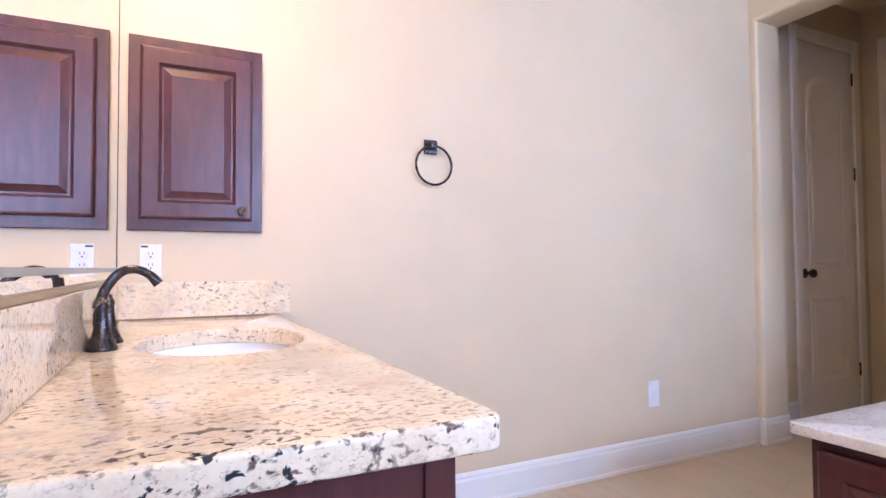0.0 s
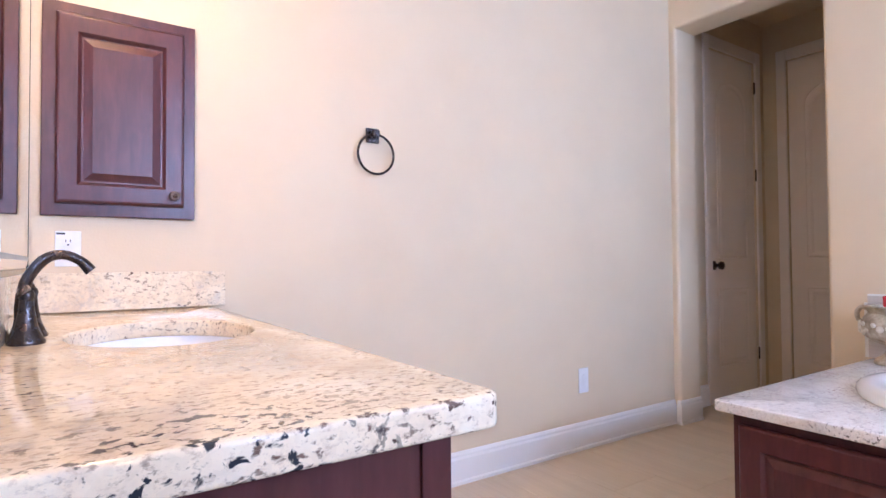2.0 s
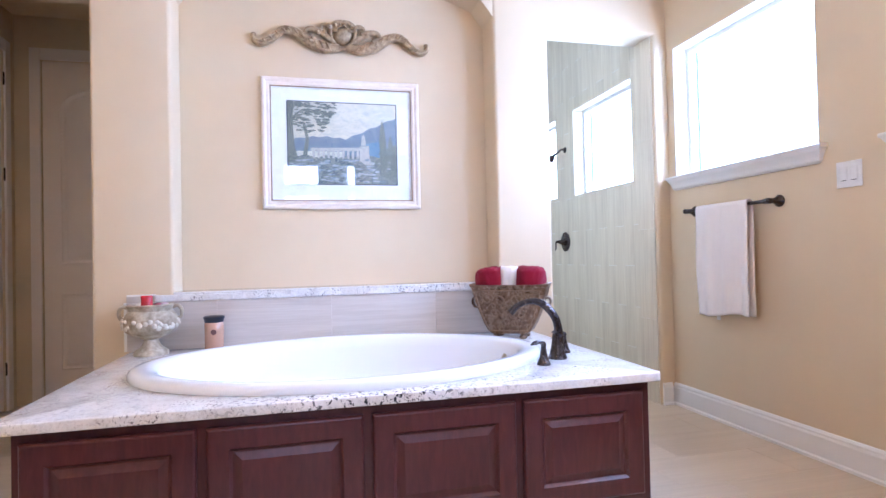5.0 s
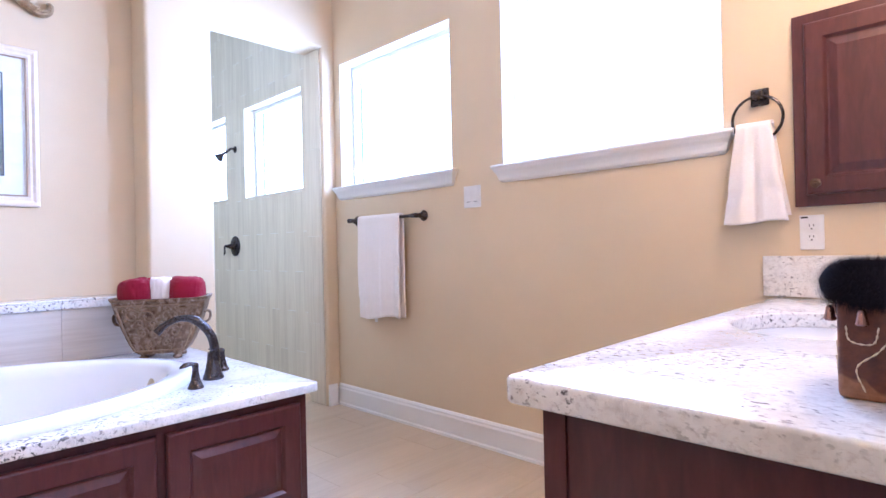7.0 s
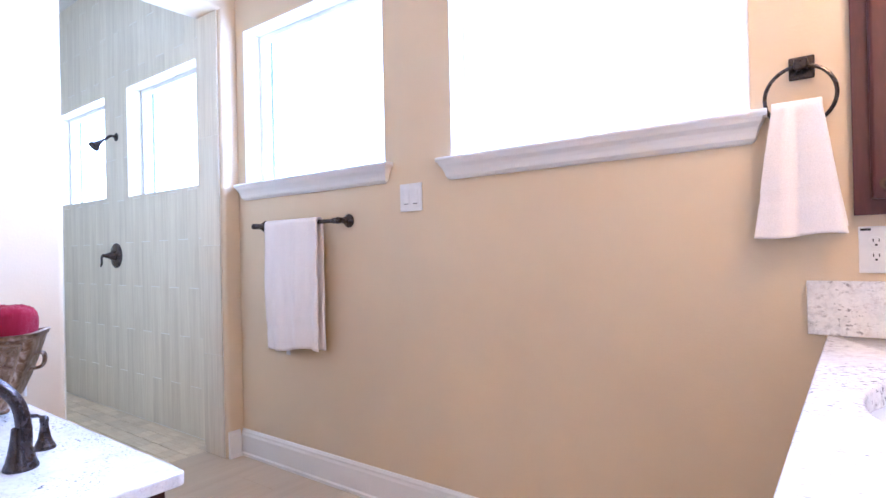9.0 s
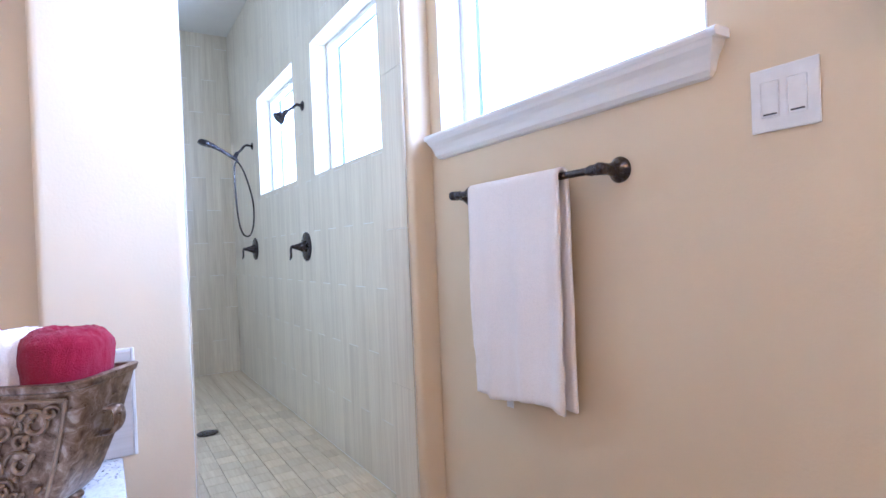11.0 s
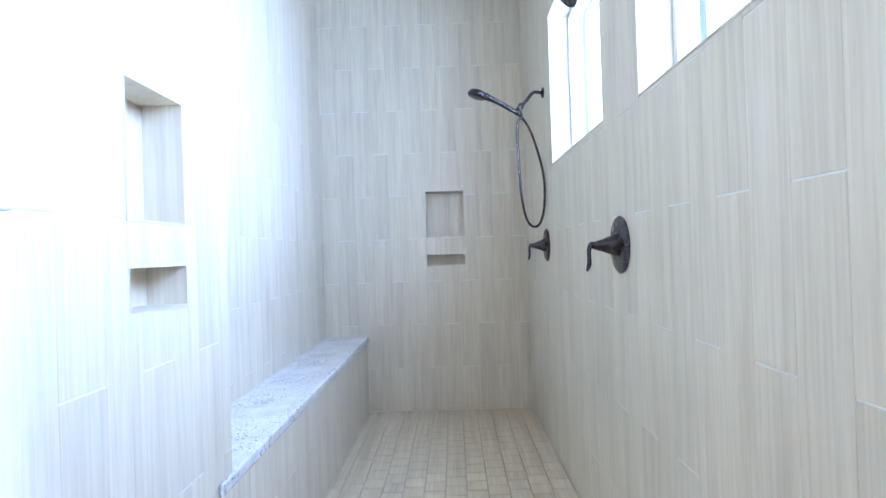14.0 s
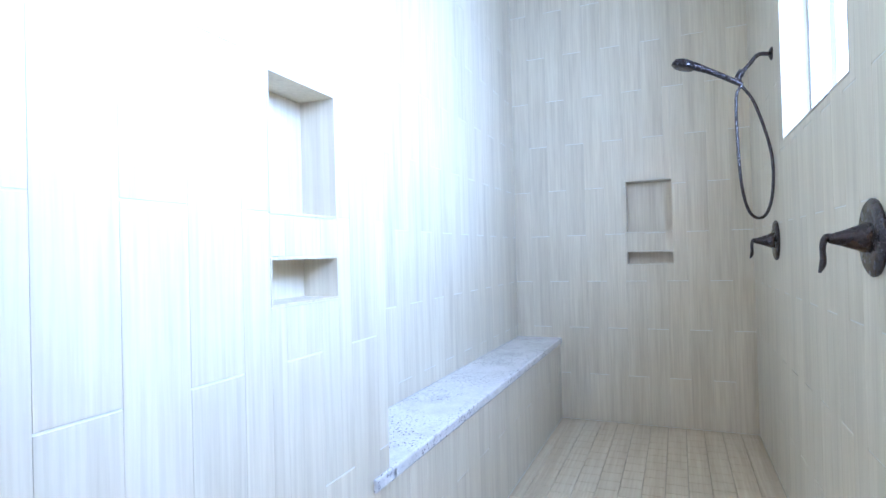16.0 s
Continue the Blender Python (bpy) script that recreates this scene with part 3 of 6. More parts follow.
def panel_door(i, axis, plane, sign, u0, u1, knob_u, label):
    """A two-panel interior door with an arched upper panel, its casing and knob. sign points to the viewer's side."""
    d = thing("door_%d" % i, {0: (plane, (u0 + u1) / 2, 0), 1: ((u0 + u1) / 2, plane, 0)}[axis], label, "door", kind="structure")

    def b(du0, du1, a0, a1, z0, z1, bev=0.0):
        a0, a1 = sorted((plane + sign * a0, plane + sign * a1))
        return box(a0, a1, du0, du1, z0, z1, bev) if axis == 0 else box(du0, du1, a0, a1, z0, z1, bev)
    top = 2.535
    part("slab", b(u0 + 0.004, u1 - 0.004, -0.045, -0.012, 0.012, top), M_DOOR, d)
    st = 0.115
    w = u1 - u0
    for a0, a1, z0, z1, arch in ((u0 + st, u1 - st, 0.24, 0.80, False), (u0 + st, u1 - st, 1.02, 2.18, True)):
        bm = bmesh.new()
        rings = []
        for inset, dep in ((0.0, -0.0118), (0.006, -0.005), (0.018, -0.0095), (0.030, -0.0100), (0.050, -0.0045)):
            pts = [(a0 + inset, z0 + inset), (a1 - inset, z0 + inset)]
            c, r = (a0 + a1) / 2, (a1 - a0) / 2 - inset
            if arch:
                pts += [(c + r * math.cos(t), z1 - inset + 0.15 * math.sin(t)) for t in np.linspace(0, math.pi, 15)]
            else:
                pts += [(a1 - inset, z1 - inset), (a0 + inset, z1 - inset)]
            p = plane + sign * dep
            rings.append([bm.verts.new((p, u, z) if axis == 0 else (u, p, z)) for u, z in pts])
        skin(bm, rings)
        part("door_panel", bm, M_DOOR, d)
    for c0, c1, z0, z1 in ((u0 - 0.07, u0, 0, top + 0.09), (u1, u1 + 0.07, 0, top + 0.09), (u0 + 0.0005, u1 - 0.0005, top + 0.003, top + 0.09)):
        part("casing", b(c0, c1, 0.0005, 0.018, z0, z1, 0.005), M_DOOR, d)
    if knob_u is not None:
        bm = bmesh.new()
        ax = (sign, 0, 0) if axis == 0 else (0, sign, 0)
        at = (plane - sign * 0.012, knob_u, 0.972) if axis == 0 else (knob_u, plane - sign * 0.012, 0.972)
        lathe(bm, [(0.032, 0), (0.032, 0.006), (0.014, 0.012), (0.012, 0.032), (0.024, 0.042), (0.030, 0.054), (0.028, 0.066), (0.016, 0.074), (0.001, 0.076)], at, ax, 18)
        part("door_knob", bm, M_BRONZE, d, "dark bronze round knob", True)
        for z in (0.25, 1.62, 2.3):
            bm = bmesh.new()
            hu = u1 - 0.002 if knob_u < (u0 + u1) / 2 else u0 + 0.002
            lathe(bm, [(0.006, 0), (0.006, 0.09)], (plane + sign * 0.006, hu, z) if axis == 0 else (hu, plane + sign * 0.006, z), (0, 0, 1), 8)
            part("hinge", bm, M_BRONZE, d)
    return d


panel_door(1, 1, HY, -1, 4.355, 4.995, 4.415, "closed white two-panel door with an arched top panel and dark knob")
panel_door(2, 0, HX, -1, 1.90, 2.61, None, "closed white two-panel door at the end of the hall")

# ---- vanities, mirrored about the middle of the room ----


def flip(y, south):
    return 2 * MIDY - y if south else y


def yr(a, b, south):
    a, b = flip(a, south), flip(b, south)
    return (min(a, b), max(a, b))


def ellipse_hole_slab(x0, x1, y0, y1, z0, z1, cx, cy, rx, ry, bevel):
    bm = bmesh.new()
    rc = 0.022
    outer = []
    for px, py, a0 in ((x0 + rc, y0 + rc, 180), (x1 - rc, y0 + rc, 270), (x1 - rc, y1 - rc, 0), (x0 + rc, y1 - rc, 90)):
        for k in range(5):
            a = radians(a0 + 22.5 * k)
            outer.append(bm.verts.new((px + rc * math.cos(a), py + rc * math.sin(a), z1)))
    n = 48
    inner = [bm.verts.new((cx + rx * math.cos(2 * math.pi * i / n), cy + ry * math.sin(2 * math.pi * i / n), z1)) for i in range(n)]
    edges = [bm.edges.new((l[i], l[(i + 1) % len(l)])) for l in (outer, inner) for i in range(len(l))]
    bmesh.ops.triangle_fill(bm, use_beauty=True, use_dissolve=False, edges=edges)
    ex = bmesh.ops.extrude_face_region(bm, geom=list(bm.faces))
    for v in ex["geom"]:
        if isinstance(v, bmesh.types.BMVert):
            v.co.z = z0
    bmesh.ops.recalc_face_normals(bm, faces=bm.faces)
    rim = [e for e in bm.edges if len(e.link_faces) == 2 and e.calc_face_angle(0) > 0.9]
    bmesh.ops.bevel(bm, geom=rim, offset=bevel, segments=3, affect="EDGES", profile=0.5)
    return bm


def raised_panel(axis, plane, sign, u0, u1, z0, z1, frame_w=0.055, thick=0.02):
    """A cabinet door: rounded outer edge, flat frame, groove and raised field."""
    bm = bmesh.new()
    rings = []
    for inset, d in ((0.0, 0.0), (0.0, thick * 0.6), (0.005, thick * 0.92), (0.010, thick), (frame_w - 0.006, thick), (frame_w, thick - 0.006), (frame_w + 0.004, thick - 0.011), (frame_w + 0.010, thick - 0.011), (frame_w + 0.034, thick - 0.002), (frame_w + 0.037, thick - 0.002)):
        p = plane + sign * d
        rings.append([bm.verts.new((p, u, z) if axis == 0 else (u, p, z)) for u, z in ((u0 + inset, z0 + inset), (u1 - inset, z0 + inset), (u1 - inset, z1 - inset), (u0 + inset, z1 - inset))])
    return skin(bm, rings)


def knob(at, axis, r=0.014):
    bm = bmesh.new()
    return lathe(bm, [(r * 0.5, 0), (r * 0.45, r * 0.9), (r, r * 1.15), (r * 1.02, r * 1.5), (r * 0.75, r * 1.65), (r * 0.5, r * 1.6), (r * 0.3, r * 1.8), (r * 0.02, r * 1.85)], at, axis, 16)


def gooseneck(base, tip_dir, height, reach, r0, r1):
    """Spout from a flared foot, over an arc to a cut tip."""
    b, d = Vector(base), Vector(tip_dir).normalized()
    pts = smooth_path([b + Vector((0, 0, height * 0.10)), b + Vector((0, 0, height * 0.38)) - d * reach * 0.04, b + Vector((0, 0, height * 0.70)) + d * reach * 0.03,
                       b + Vector((0, 0, height * 0.94)) + d * reach * 0.28, b + Vector((0, 0, height)) + d * reach * 0.55,
                       b + Vector((0, 0, height * 0.93)) + d * reach * 0.82, b + Vector((0, 0, height * 0.80)) + d * reach], 6)
    bm = bmesh.new()
    tube(bm, pts, fade([r0 * 1.15, r0, r0 * 0.9, r0 * 0.9, r1, r1, r1 * 1.25], len(pts)), 14)
    lathe(bm, [(r0 * 2.1, 0), (r0 * 2.16, 0.004), (r0 * 2.08, 0.009), (r0 * 1.80, height * 0.09), (r0 * 1.48, height * 0.19), (r0 * 1.22, height * 0.30), (r0 * 1.02, height * 0.43)], base, (0, 0, 1), 18)
    return bm


def lever_handle(base, lever_dir, h, r):
    b, d = Vector(base), Vector(lever_dir).normalized()
    bm = bmesh.new()
    lathe(bm, [(r, 0), (r * 1.02, 0.005), (r * 0.92, 0.010), (r * 0.62, h * 0.30), (r * 0.42, h * 0.62), (r * 0.38, h * 0.78), (r * 0.44, h * 0.88), (r * 0.36, h * 0.95), (r * 0.12, h)], base, (0, 0, 1), 18)
    pts = smooth_path([b + Vector((0, 0, h * 0.90)), b + d * 0.02 + Vector((0, 0, h * 0.98)), b + d * 0.045 + Vector((0, 0, h * 0.97)), b + d * 0.068 + Vector((0, 0, h * 0.90))], 4)
    tube(bm, pts, fade([r * 0.35, r * 0.30, r * 0.36, r * 0.12], len(pts)), 10, 0.6)
    return bm


def vanity(south):
    # the north slab takes the granite with lamplight tinted into its colour
    stone_mat = M_GRANITE if south else M_GRANITE_WARMLIT
    where = "by the window wall" if south else "by the plain wall"
    end = 1.076 if not south else 1.066
    y0, y1 = yr(end + 0.045, NY - 0.001, south)
    cab = thing("vanity_cabinet", (0.71, (y0 + y1) / 2, 0), "dark cherry wood vanity cabinet with raised panels " + where, "cabinet")
    vx = 1.004 if not south else 1.020
    part("face_board", box(vx - 0.065, vx - 0.045, y0, y1, 0.09, VH - 0.041, 0.002), M_CHERRY, cab)
    part("end_panel", box(WX + 0.001, vx - 0.0652, *((y0, y0 + 0.02) if not south else (y1 - 0.02, y1)), 0.09, VH - 0.041), M_CHERRY, cab)
    part("bottom_board", box(WX + 0.001, vx - 0.0654, y0 + 0.021, y1 - 0.021, 0.0902, 0.108), M_CHERRY, cab)
    part("toe_kick", box(WX + 0.001, vx - 0.11, y0 + 0.01, y1 - 0.01, 0.0, 0.0895), M_CHERRY, cab)
    fe = flip(end + 0.045, south)
    sgn = -1 if not south else 1
    # front corner stile that shows on the end
    e0, e1 = sorted((fe + sgn * 0.0005, fe + sgn * 0.004))
    part("end_stile", box(vx - 0.085, vx - 0.046, e0, e1, 0.09, VH - 0.042, 0.001), M_CHERRY, cab)
    n = 4
    w = (y1 - y0 - 0.05) / n
    for k in range(n):
        a = y0 + 0.025 + k * w
        p = part("door", raised_panel(0, vx - 0.0449, 1, a + 0.006, a + w - 0.006, 0.12, 0.63), M_CHERRY, cab)
        part("knob", knob((vx - 0.025, a + (w - 0.04 if k % 2 == 0 else 0.04), 0.585), (1, 0, 0)), M_BRONZE, p, "bronze cabinet knob", True)
        part("drawer_front", raised_panel(0, vx - 0.0449, 1, a + 0.006, a + w - 0.006, 0.645, 0.80, 0.03), M_CHERRY, cab)
    c0, c1 = yr(end, NY - 0.0005, south)
    cy = flip(1.945, south)
    ct = thing("vanity_countertop", (0.74, (c0 + c1) / 2, VH - 0.04), "speckled white and grey granite countertop with low splash strips", "countertop")
    part("slab", ellipse_hole_slab(WX + 0.001, vx, c0, c1, VH - 0.04, VH, 0.762, cy, 0.182, 0.245, 0.006), stone_mat, ct, "", True)
    b0, b1 = yr(end + 0.004, NY - 0.021, south)
    part("back_splash", box(WX + 0.0008, WX + 0.015, b0, b1, VH + 0.0005, VH + 0.125, 0.002), stone_mat, ct)
    s0, s1 = yr(NY - 0.02, NY - 0.0008, south)
    part("side_splash", box(WX + 0.001, vx + 0.04, s0, s1, VH + 0.0005, VH + (0.145 if south else 0.122), 0.002), stone_mat, ct)
    # basin
    bm = bmesh.new()
    prof = [(1.06, -0.0405), (1.0, -0.0405), (0.99, -0.052), (0.95, -0.085), (0.82, -0.135), (0.55, -0.168), (0.2, -0.178), (0.12, -0.180)]
    prof += [(0.2, -0.190), (0.57, -0.180), (0.86, -0.143), (0.99, -0.09), (1.05, -0.05)]
    rings = [ring_of(bm, Vector((0.762, cy, VH + h)), Vector((1, 0, 0)), Vector((0, 1, 0)), 0.189 * k, 0.252 * k, 48) for k, h in prof]
    skin(bm, rings + [rings[0]], True, False)
    sink = thing("sink", (0.765, cy, VH - 0.19), "white oval undermount porcelain sink", "sink")
    part("bowl", bm, M_PORC, sink, "", True)
    bm = bmesh.new()
    lathe(bm, [(0.024, 0), (0.026, 0.004), (0.022, 0.006), (0.001, 0.005)], (0.765, cy, VH - 0.186), (0, 0, 1), 20)
    part("drain", bm, M_BRONZE, sink, "dark bronze drain", True)
    # widespread faucet
    tap = thing("sink_faucet", (0.517, cy, VH), "dark bronze gooseneck faucet with two lever handles", "faucet")
    part("spout", gooseneck((0.516, cy, VH), (1, 0, 0), 0.168, 0.110, 0.0120, 0.0095), M_BRONZE, tap, "", True)
    for dy in (-0.062, 0.062):
        part("handle", lever_handle((0.523, cy + dy, VH), (-0.1, 1 if dy > 0 else -1, 0), 0.105, 0.030), M_BRONZE, tap, "", True)
    # mirror with a bevelled border
    m0, m1 = yr(1.09, NY - 0.012, south)
    bm = bmesh.new()
    rings = []
    for inset, d in ((0.0, 0.001), (0.0, 0.003), (0.028, 0.0075)):
        rings.append([bm.verts.new((WX + d, y, z)) for y, z in ((m0 + inset, VH + 0.127 + inset), (m1 - inset, VH + 0.127 + inset), (m1 - inset, 2.32 - inset), (m0 + inset, 2.32 - inset))])
    skin(bm, rings)
    mirror = tagged(part("wall_mirror", bm, M_MIRROR), "large clear wall mirror with polished edges above the vanity", "mirror")
    part("bevel_line", box(WX + 0.0062, WX + 0.0082, m0 + 0.03, m1 - 0.01, VH + 0.160, VH + 0.172, 0.0006), M_BEVEL, mirror, "grey ground bevel line")
    part("bottom_channel", box(WX + 0.001, WX + 0.011, m0, m1, VH + 0.1256, VH + 0.1365, 0.001), M_CHANNEL, mirror, "dull brass bottom channel")
    e0, e1 = yr(NY - 0.0118, NY - 0.0065, south)
    structure("mirror_channel", box(WX + 0.001, WX + 0.008, e0, e1, VH + 0.128, 2.32), M_EDGE, "dark green edge strip of the mirror glass", "trim")
    # medicine cabinet on the side wall
    wall, s = (NY, -1) if not south else (SY, 1)
    lo, hi = (1.162, 1.826) if not south else (1.177, 1.836)
    mc = thing("medicine_cabinet", (0.73, wall, lo), "dark cherry wall cabinet with a raised panel door", "cabinet")
    x0, x1 = (0.511, 0.942) if not south else (0.497, 0.954)
    a, b = sorted((wall + s * 0.0006, wall + s * 0.022))
    part("face_frame", box(x0, x1, a, b, lo, hi, 0.002), M_CHERRY, mc)
    d = part("door", raised_panel(1, wall + s * 0.0222, s, x0 + 0.036, x1 - 0.036, lo + 0.039, hi - 0.036, 0.062), M_CHERRY, mc)
    part("knob", knob((x1 - 0.068, wall + s * 0.042, lo + 0.074), (0, s, 0), 0.016), M_IRON, d, "antique bronze ring knob", True)
    # outlet
    wall_plate((0.548, 0.616) if not south else (0.874, 0.946), (1.005, 1.115) if not south else (1.028, 1.148), wall, s, "outlet")
    towel_ring(1.631 if not south else 1.060, wall, s, 1.541 if not south else 1.585)
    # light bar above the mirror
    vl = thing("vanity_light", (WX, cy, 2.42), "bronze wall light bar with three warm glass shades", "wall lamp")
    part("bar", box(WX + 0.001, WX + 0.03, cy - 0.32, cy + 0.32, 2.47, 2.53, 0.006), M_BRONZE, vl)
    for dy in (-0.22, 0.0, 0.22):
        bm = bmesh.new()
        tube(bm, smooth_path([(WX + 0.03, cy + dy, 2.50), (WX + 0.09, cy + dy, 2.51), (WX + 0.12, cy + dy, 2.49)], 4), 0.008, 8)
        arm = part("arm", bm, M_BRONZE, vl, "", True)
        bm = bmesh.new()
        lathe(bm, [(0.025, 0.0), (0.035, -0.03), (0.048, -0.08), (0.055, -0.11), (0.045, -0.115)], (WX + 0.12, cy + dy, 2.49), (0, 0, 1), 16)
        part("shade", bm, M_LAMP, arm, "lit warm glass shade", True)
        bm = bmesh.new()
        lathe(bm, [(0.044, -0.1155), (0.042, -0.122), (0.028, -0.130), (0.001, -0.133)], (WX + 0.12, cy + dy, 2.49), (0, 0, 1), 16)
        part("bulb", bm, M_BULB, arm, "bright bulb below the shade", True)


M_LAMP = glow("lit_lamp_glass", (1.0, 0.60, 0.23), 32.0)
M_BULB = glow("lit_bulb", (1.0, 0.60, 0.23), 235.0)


def wall_plate(xr, zr, wall, s, kind):
    x0, x1 = xr
    z0, z1 = zr
    a, b = sorted((wall + s * 0.0006, wall + s * 0.006))
    cx, cz = (x0 + x1) / 2, (z0 + z1) / 2
    if kind == "outlet":
        t = thing("power_outlet", (cx, wall, z0), "white plastic duplex outlet with cover plate on the wall", "outlet")
        part("cover_plate", box(x0, x1, a, b, z0, z1, 0.002), M_PLATE, t)
        q = sorted((wall + s * 0.0062, wall + s * 0.0066))
        part("sticker", box(*sorted((x0 + 0.004 if s < 0 else x1 - 0.004, x0 + 0.026 if s < 0 else x1 - 0.026)), *q, z1 - 0.011, z1 - 0.005), M_SLOT, t, "small dark printed sticker")
        for dz in (-0.019, 0.019):
            bm = bmesh.new()
            lathe(bm, [(0.0165, 0), (0.0165, 0.0024), (0.0155, 0.003), (0.001, 0.003)], (cx, wall + s * 0.006, cz + dz), (0, s, 0), 18, 0.85)
            f = part("socket", bm, M_PLATE, t)
            for dx in (-0.006, 0.006):
                q = sorted((wall + s * 0.0085, wall + s * 0.0094))
                part("slot", box(cx + dx - 0.0012, cx + dx + 0.0012, *q, cz + dz + 0.001, cz + dz + 0.009), M_SLOT, f)
            q = sorted((wall + s * 0.0085, wall + s * 0.0094))
            part("slot", box(cx - 0.0025, cx + 0.0025, *q, cz + dz - 0.009, cz + dz - 0.004), M_SLOT, f)
    elif kind == "blank":
        t = thing("power_outlet", (cx, wall, z0), "white plastic outlet low on the beige wall", "outlet")
        part("cover_plate", box(x0, x1, a, b, z0, z1, 0.002), M_PLATE, t)
        for dz in (-0.019, 0.019):
            bm = bmesh.new()
            lathe(bm, [(0.0165, 0), (0.0165, 0.0024), (0.001, 0.003)], (cx, wall + s * 0.006, cz + dz), (0, s, 0), 18, 0.85)
            part("socket", bm, M_PLATE, t)
    else:
        t = thing("light_switch", (cx, wall, z0), "white double rocker light switch plate below the windows", "light switch")
        part("cover_plate", box(x0, x1, a, b, z0, z1, 0.002), M_PLATE, t)
        for dx in (-0.024, 0.024):
            q = sorted((wall + s * 0.0062, wall + s * 0.0074))
            part("rocker", box(cx + dx - 0.0165, cx + dx + 0.0165, *q, cz - 0.033, cz + 0.033, 0.0018), M_PLATE, t)
            q = sorted((wall + s * 0.0062, wall + s * 0.0078))
            part("dimmer_slot", box(cx + dx - 0.012, cx + dx + 0.012, *q, cz - 0.029, cz - 0.026), M_SLOT, t)


def towel_ring(x, wall, s, z):
    t = thing("towel_ring", (x, wall, z - 0.16), "dark bronze towel ring on a square wall mount", "towel ring")
    a, b = sorted((wall + s * 0.0006, wall + s * 0.012))
    part("mount", box(x - 0.030, x + 0.030, a, b, z - 0.032, z + 0.030, 0.004), M_BRONZE, t)
    bm = bmesh.new()
    a, b = sorted((wall + s * 0.0122, wall + s * 0.045))
    add_box(bm, x - 0.016, x + 0.016, a, b, z - 0.012, z + 0.018, 0.004)
    part("hook", bm, M_BRONZE, t)
    bm = bmesh.new()
    r, n = 0.082, 40
    c = Vector((x + 0.004, wall + s * 0.032, z - 0.082))
    rings = []
    for i in range(n):
        th = 2 * math.pi * i / n
        out = Vector((math.cos(th), 0, math.sin(th)))
        rings.append(ring_of(bm, c + out * r, out, Vector((0, 1, 0)), 0.0052, 0.0052, 8))
    skin(bm, rings + [rings[0]], True, False)
    part("ring", bm, M_BRONZE, t, "", True)
    return t


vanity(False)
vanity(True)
wall_plate((2.858, 2.932), (0.30, 0.432), NY, -1, "blank")
wall_plate((2.396, 2.516), (1.281, 1.399), SY, 1, "switch")

# ---- tub ----
DX0, DY0, DY1 = 2.365, -0.608, 1.628
CXT, CYT, RXT, RYT = 3.035, 0.535, 0.600, 0.895
cab = thing("tub_surround", (3.1, 0.5, 0), "dark cherry wood tub surround with raised panels", "cabinet")
FX = 2.405
part("front_board", box(FX, FX + 0.03, DY0 + 0.04, DY1 - 0.05, 0.0, DZ - 0.0355, 0.001), M_CHERRY, cab)
for y in (DY0 + 0.0401, DY1 - 0.0801):
    part("end_board", box(FX + 0.0302, PX - 0.001, y, y + 0.03, 0.0, DZ - 0.0355), M_CHERRY, cab)
for a, b in ((1.065, 1.555), (0.535, 1.035), (-0.015, 0.505), (-0.535, -0.045)):
    part("panel", raised_panel(0, FX - 0.0004, -1, a, b, 0.085, 0.478, 0.075), M_CHERRY, cab)
deck = part("tub_deck", ellipse_hole_slab(DX0, PX - 0.001, DY0, DY1, DZ - 0.035, DZ, CXT, CYT, RXT - 0.05, RYT - 0.05, 0.005), M_GRANITE, None, "", True)
tagged(deck, "speckled white granite deck around the bathtub", "tub deck")
# bathtub
bm = bmesh.new()
prof = [(1.0, 0.0006), (1.004, 0.012), (1.0, 0.026), (0.985, 0.036), (0.95, 0.040), (0.905, 0.036), (0.880, 0.020), (0.865, -0.02), (0.845, -0.12), (0.80, -0.28), (0.72, -0.37), (0.5, -0.40), (0.1, -0.405)]
rings = [ring_of(bm, Vector((CXT, CYT, DZ + h)), Vector((1, 0, 0)), Vector((0, 1, 0)), RXT * k if k > 0.9 else RXT * k, RYT * (k if k > 0.9 else k + 0.0), 72) for k, h in prof]
skin(bm, rings, True, False)
bm.faces.new(rings[-1])
tub = thing("bathtub", (CXT, CYT, DZ - 0.41), "white oval drop-in acrylic bathtub", "bathtub")
part("shell", bm, M_ACRYL, tub, "", True)
bm = bmesh.new()
lathe(bm, [(0.035, 0), (0.036, 0.006), (0.028, 0.010), (0.008, 0.011), (0.001, 0.012)], (CXT + 0.06, CYT - RYT * 0.855, DZ - 0.06), (0, 1, 0.15), 20)
part("overflow", bm, M_CHANNEL, tub, "dull brass overflow plate", True)
tf = thing("tub_faucet", (2.765, -0.360, DZ), "dark bronze gooseneck tub faucet with two lever handles", "faucet")
part("spout", gooseneck((2.765, -0.360, DZ), (0.30, 1.0, 0), 0.256, 0.205, 0.0195, 0.0130), M_BRONZE, tf, "", True)
for p, d in (((2.655, -0.245), (-0.3, 1, 0)), ((2.895, -0.455), (0.7, 0.4, 0))):
    part("handle", lever_handle((*p, DZ), d, 0.098, 0.029), M_BRONZE, tf, "", True)

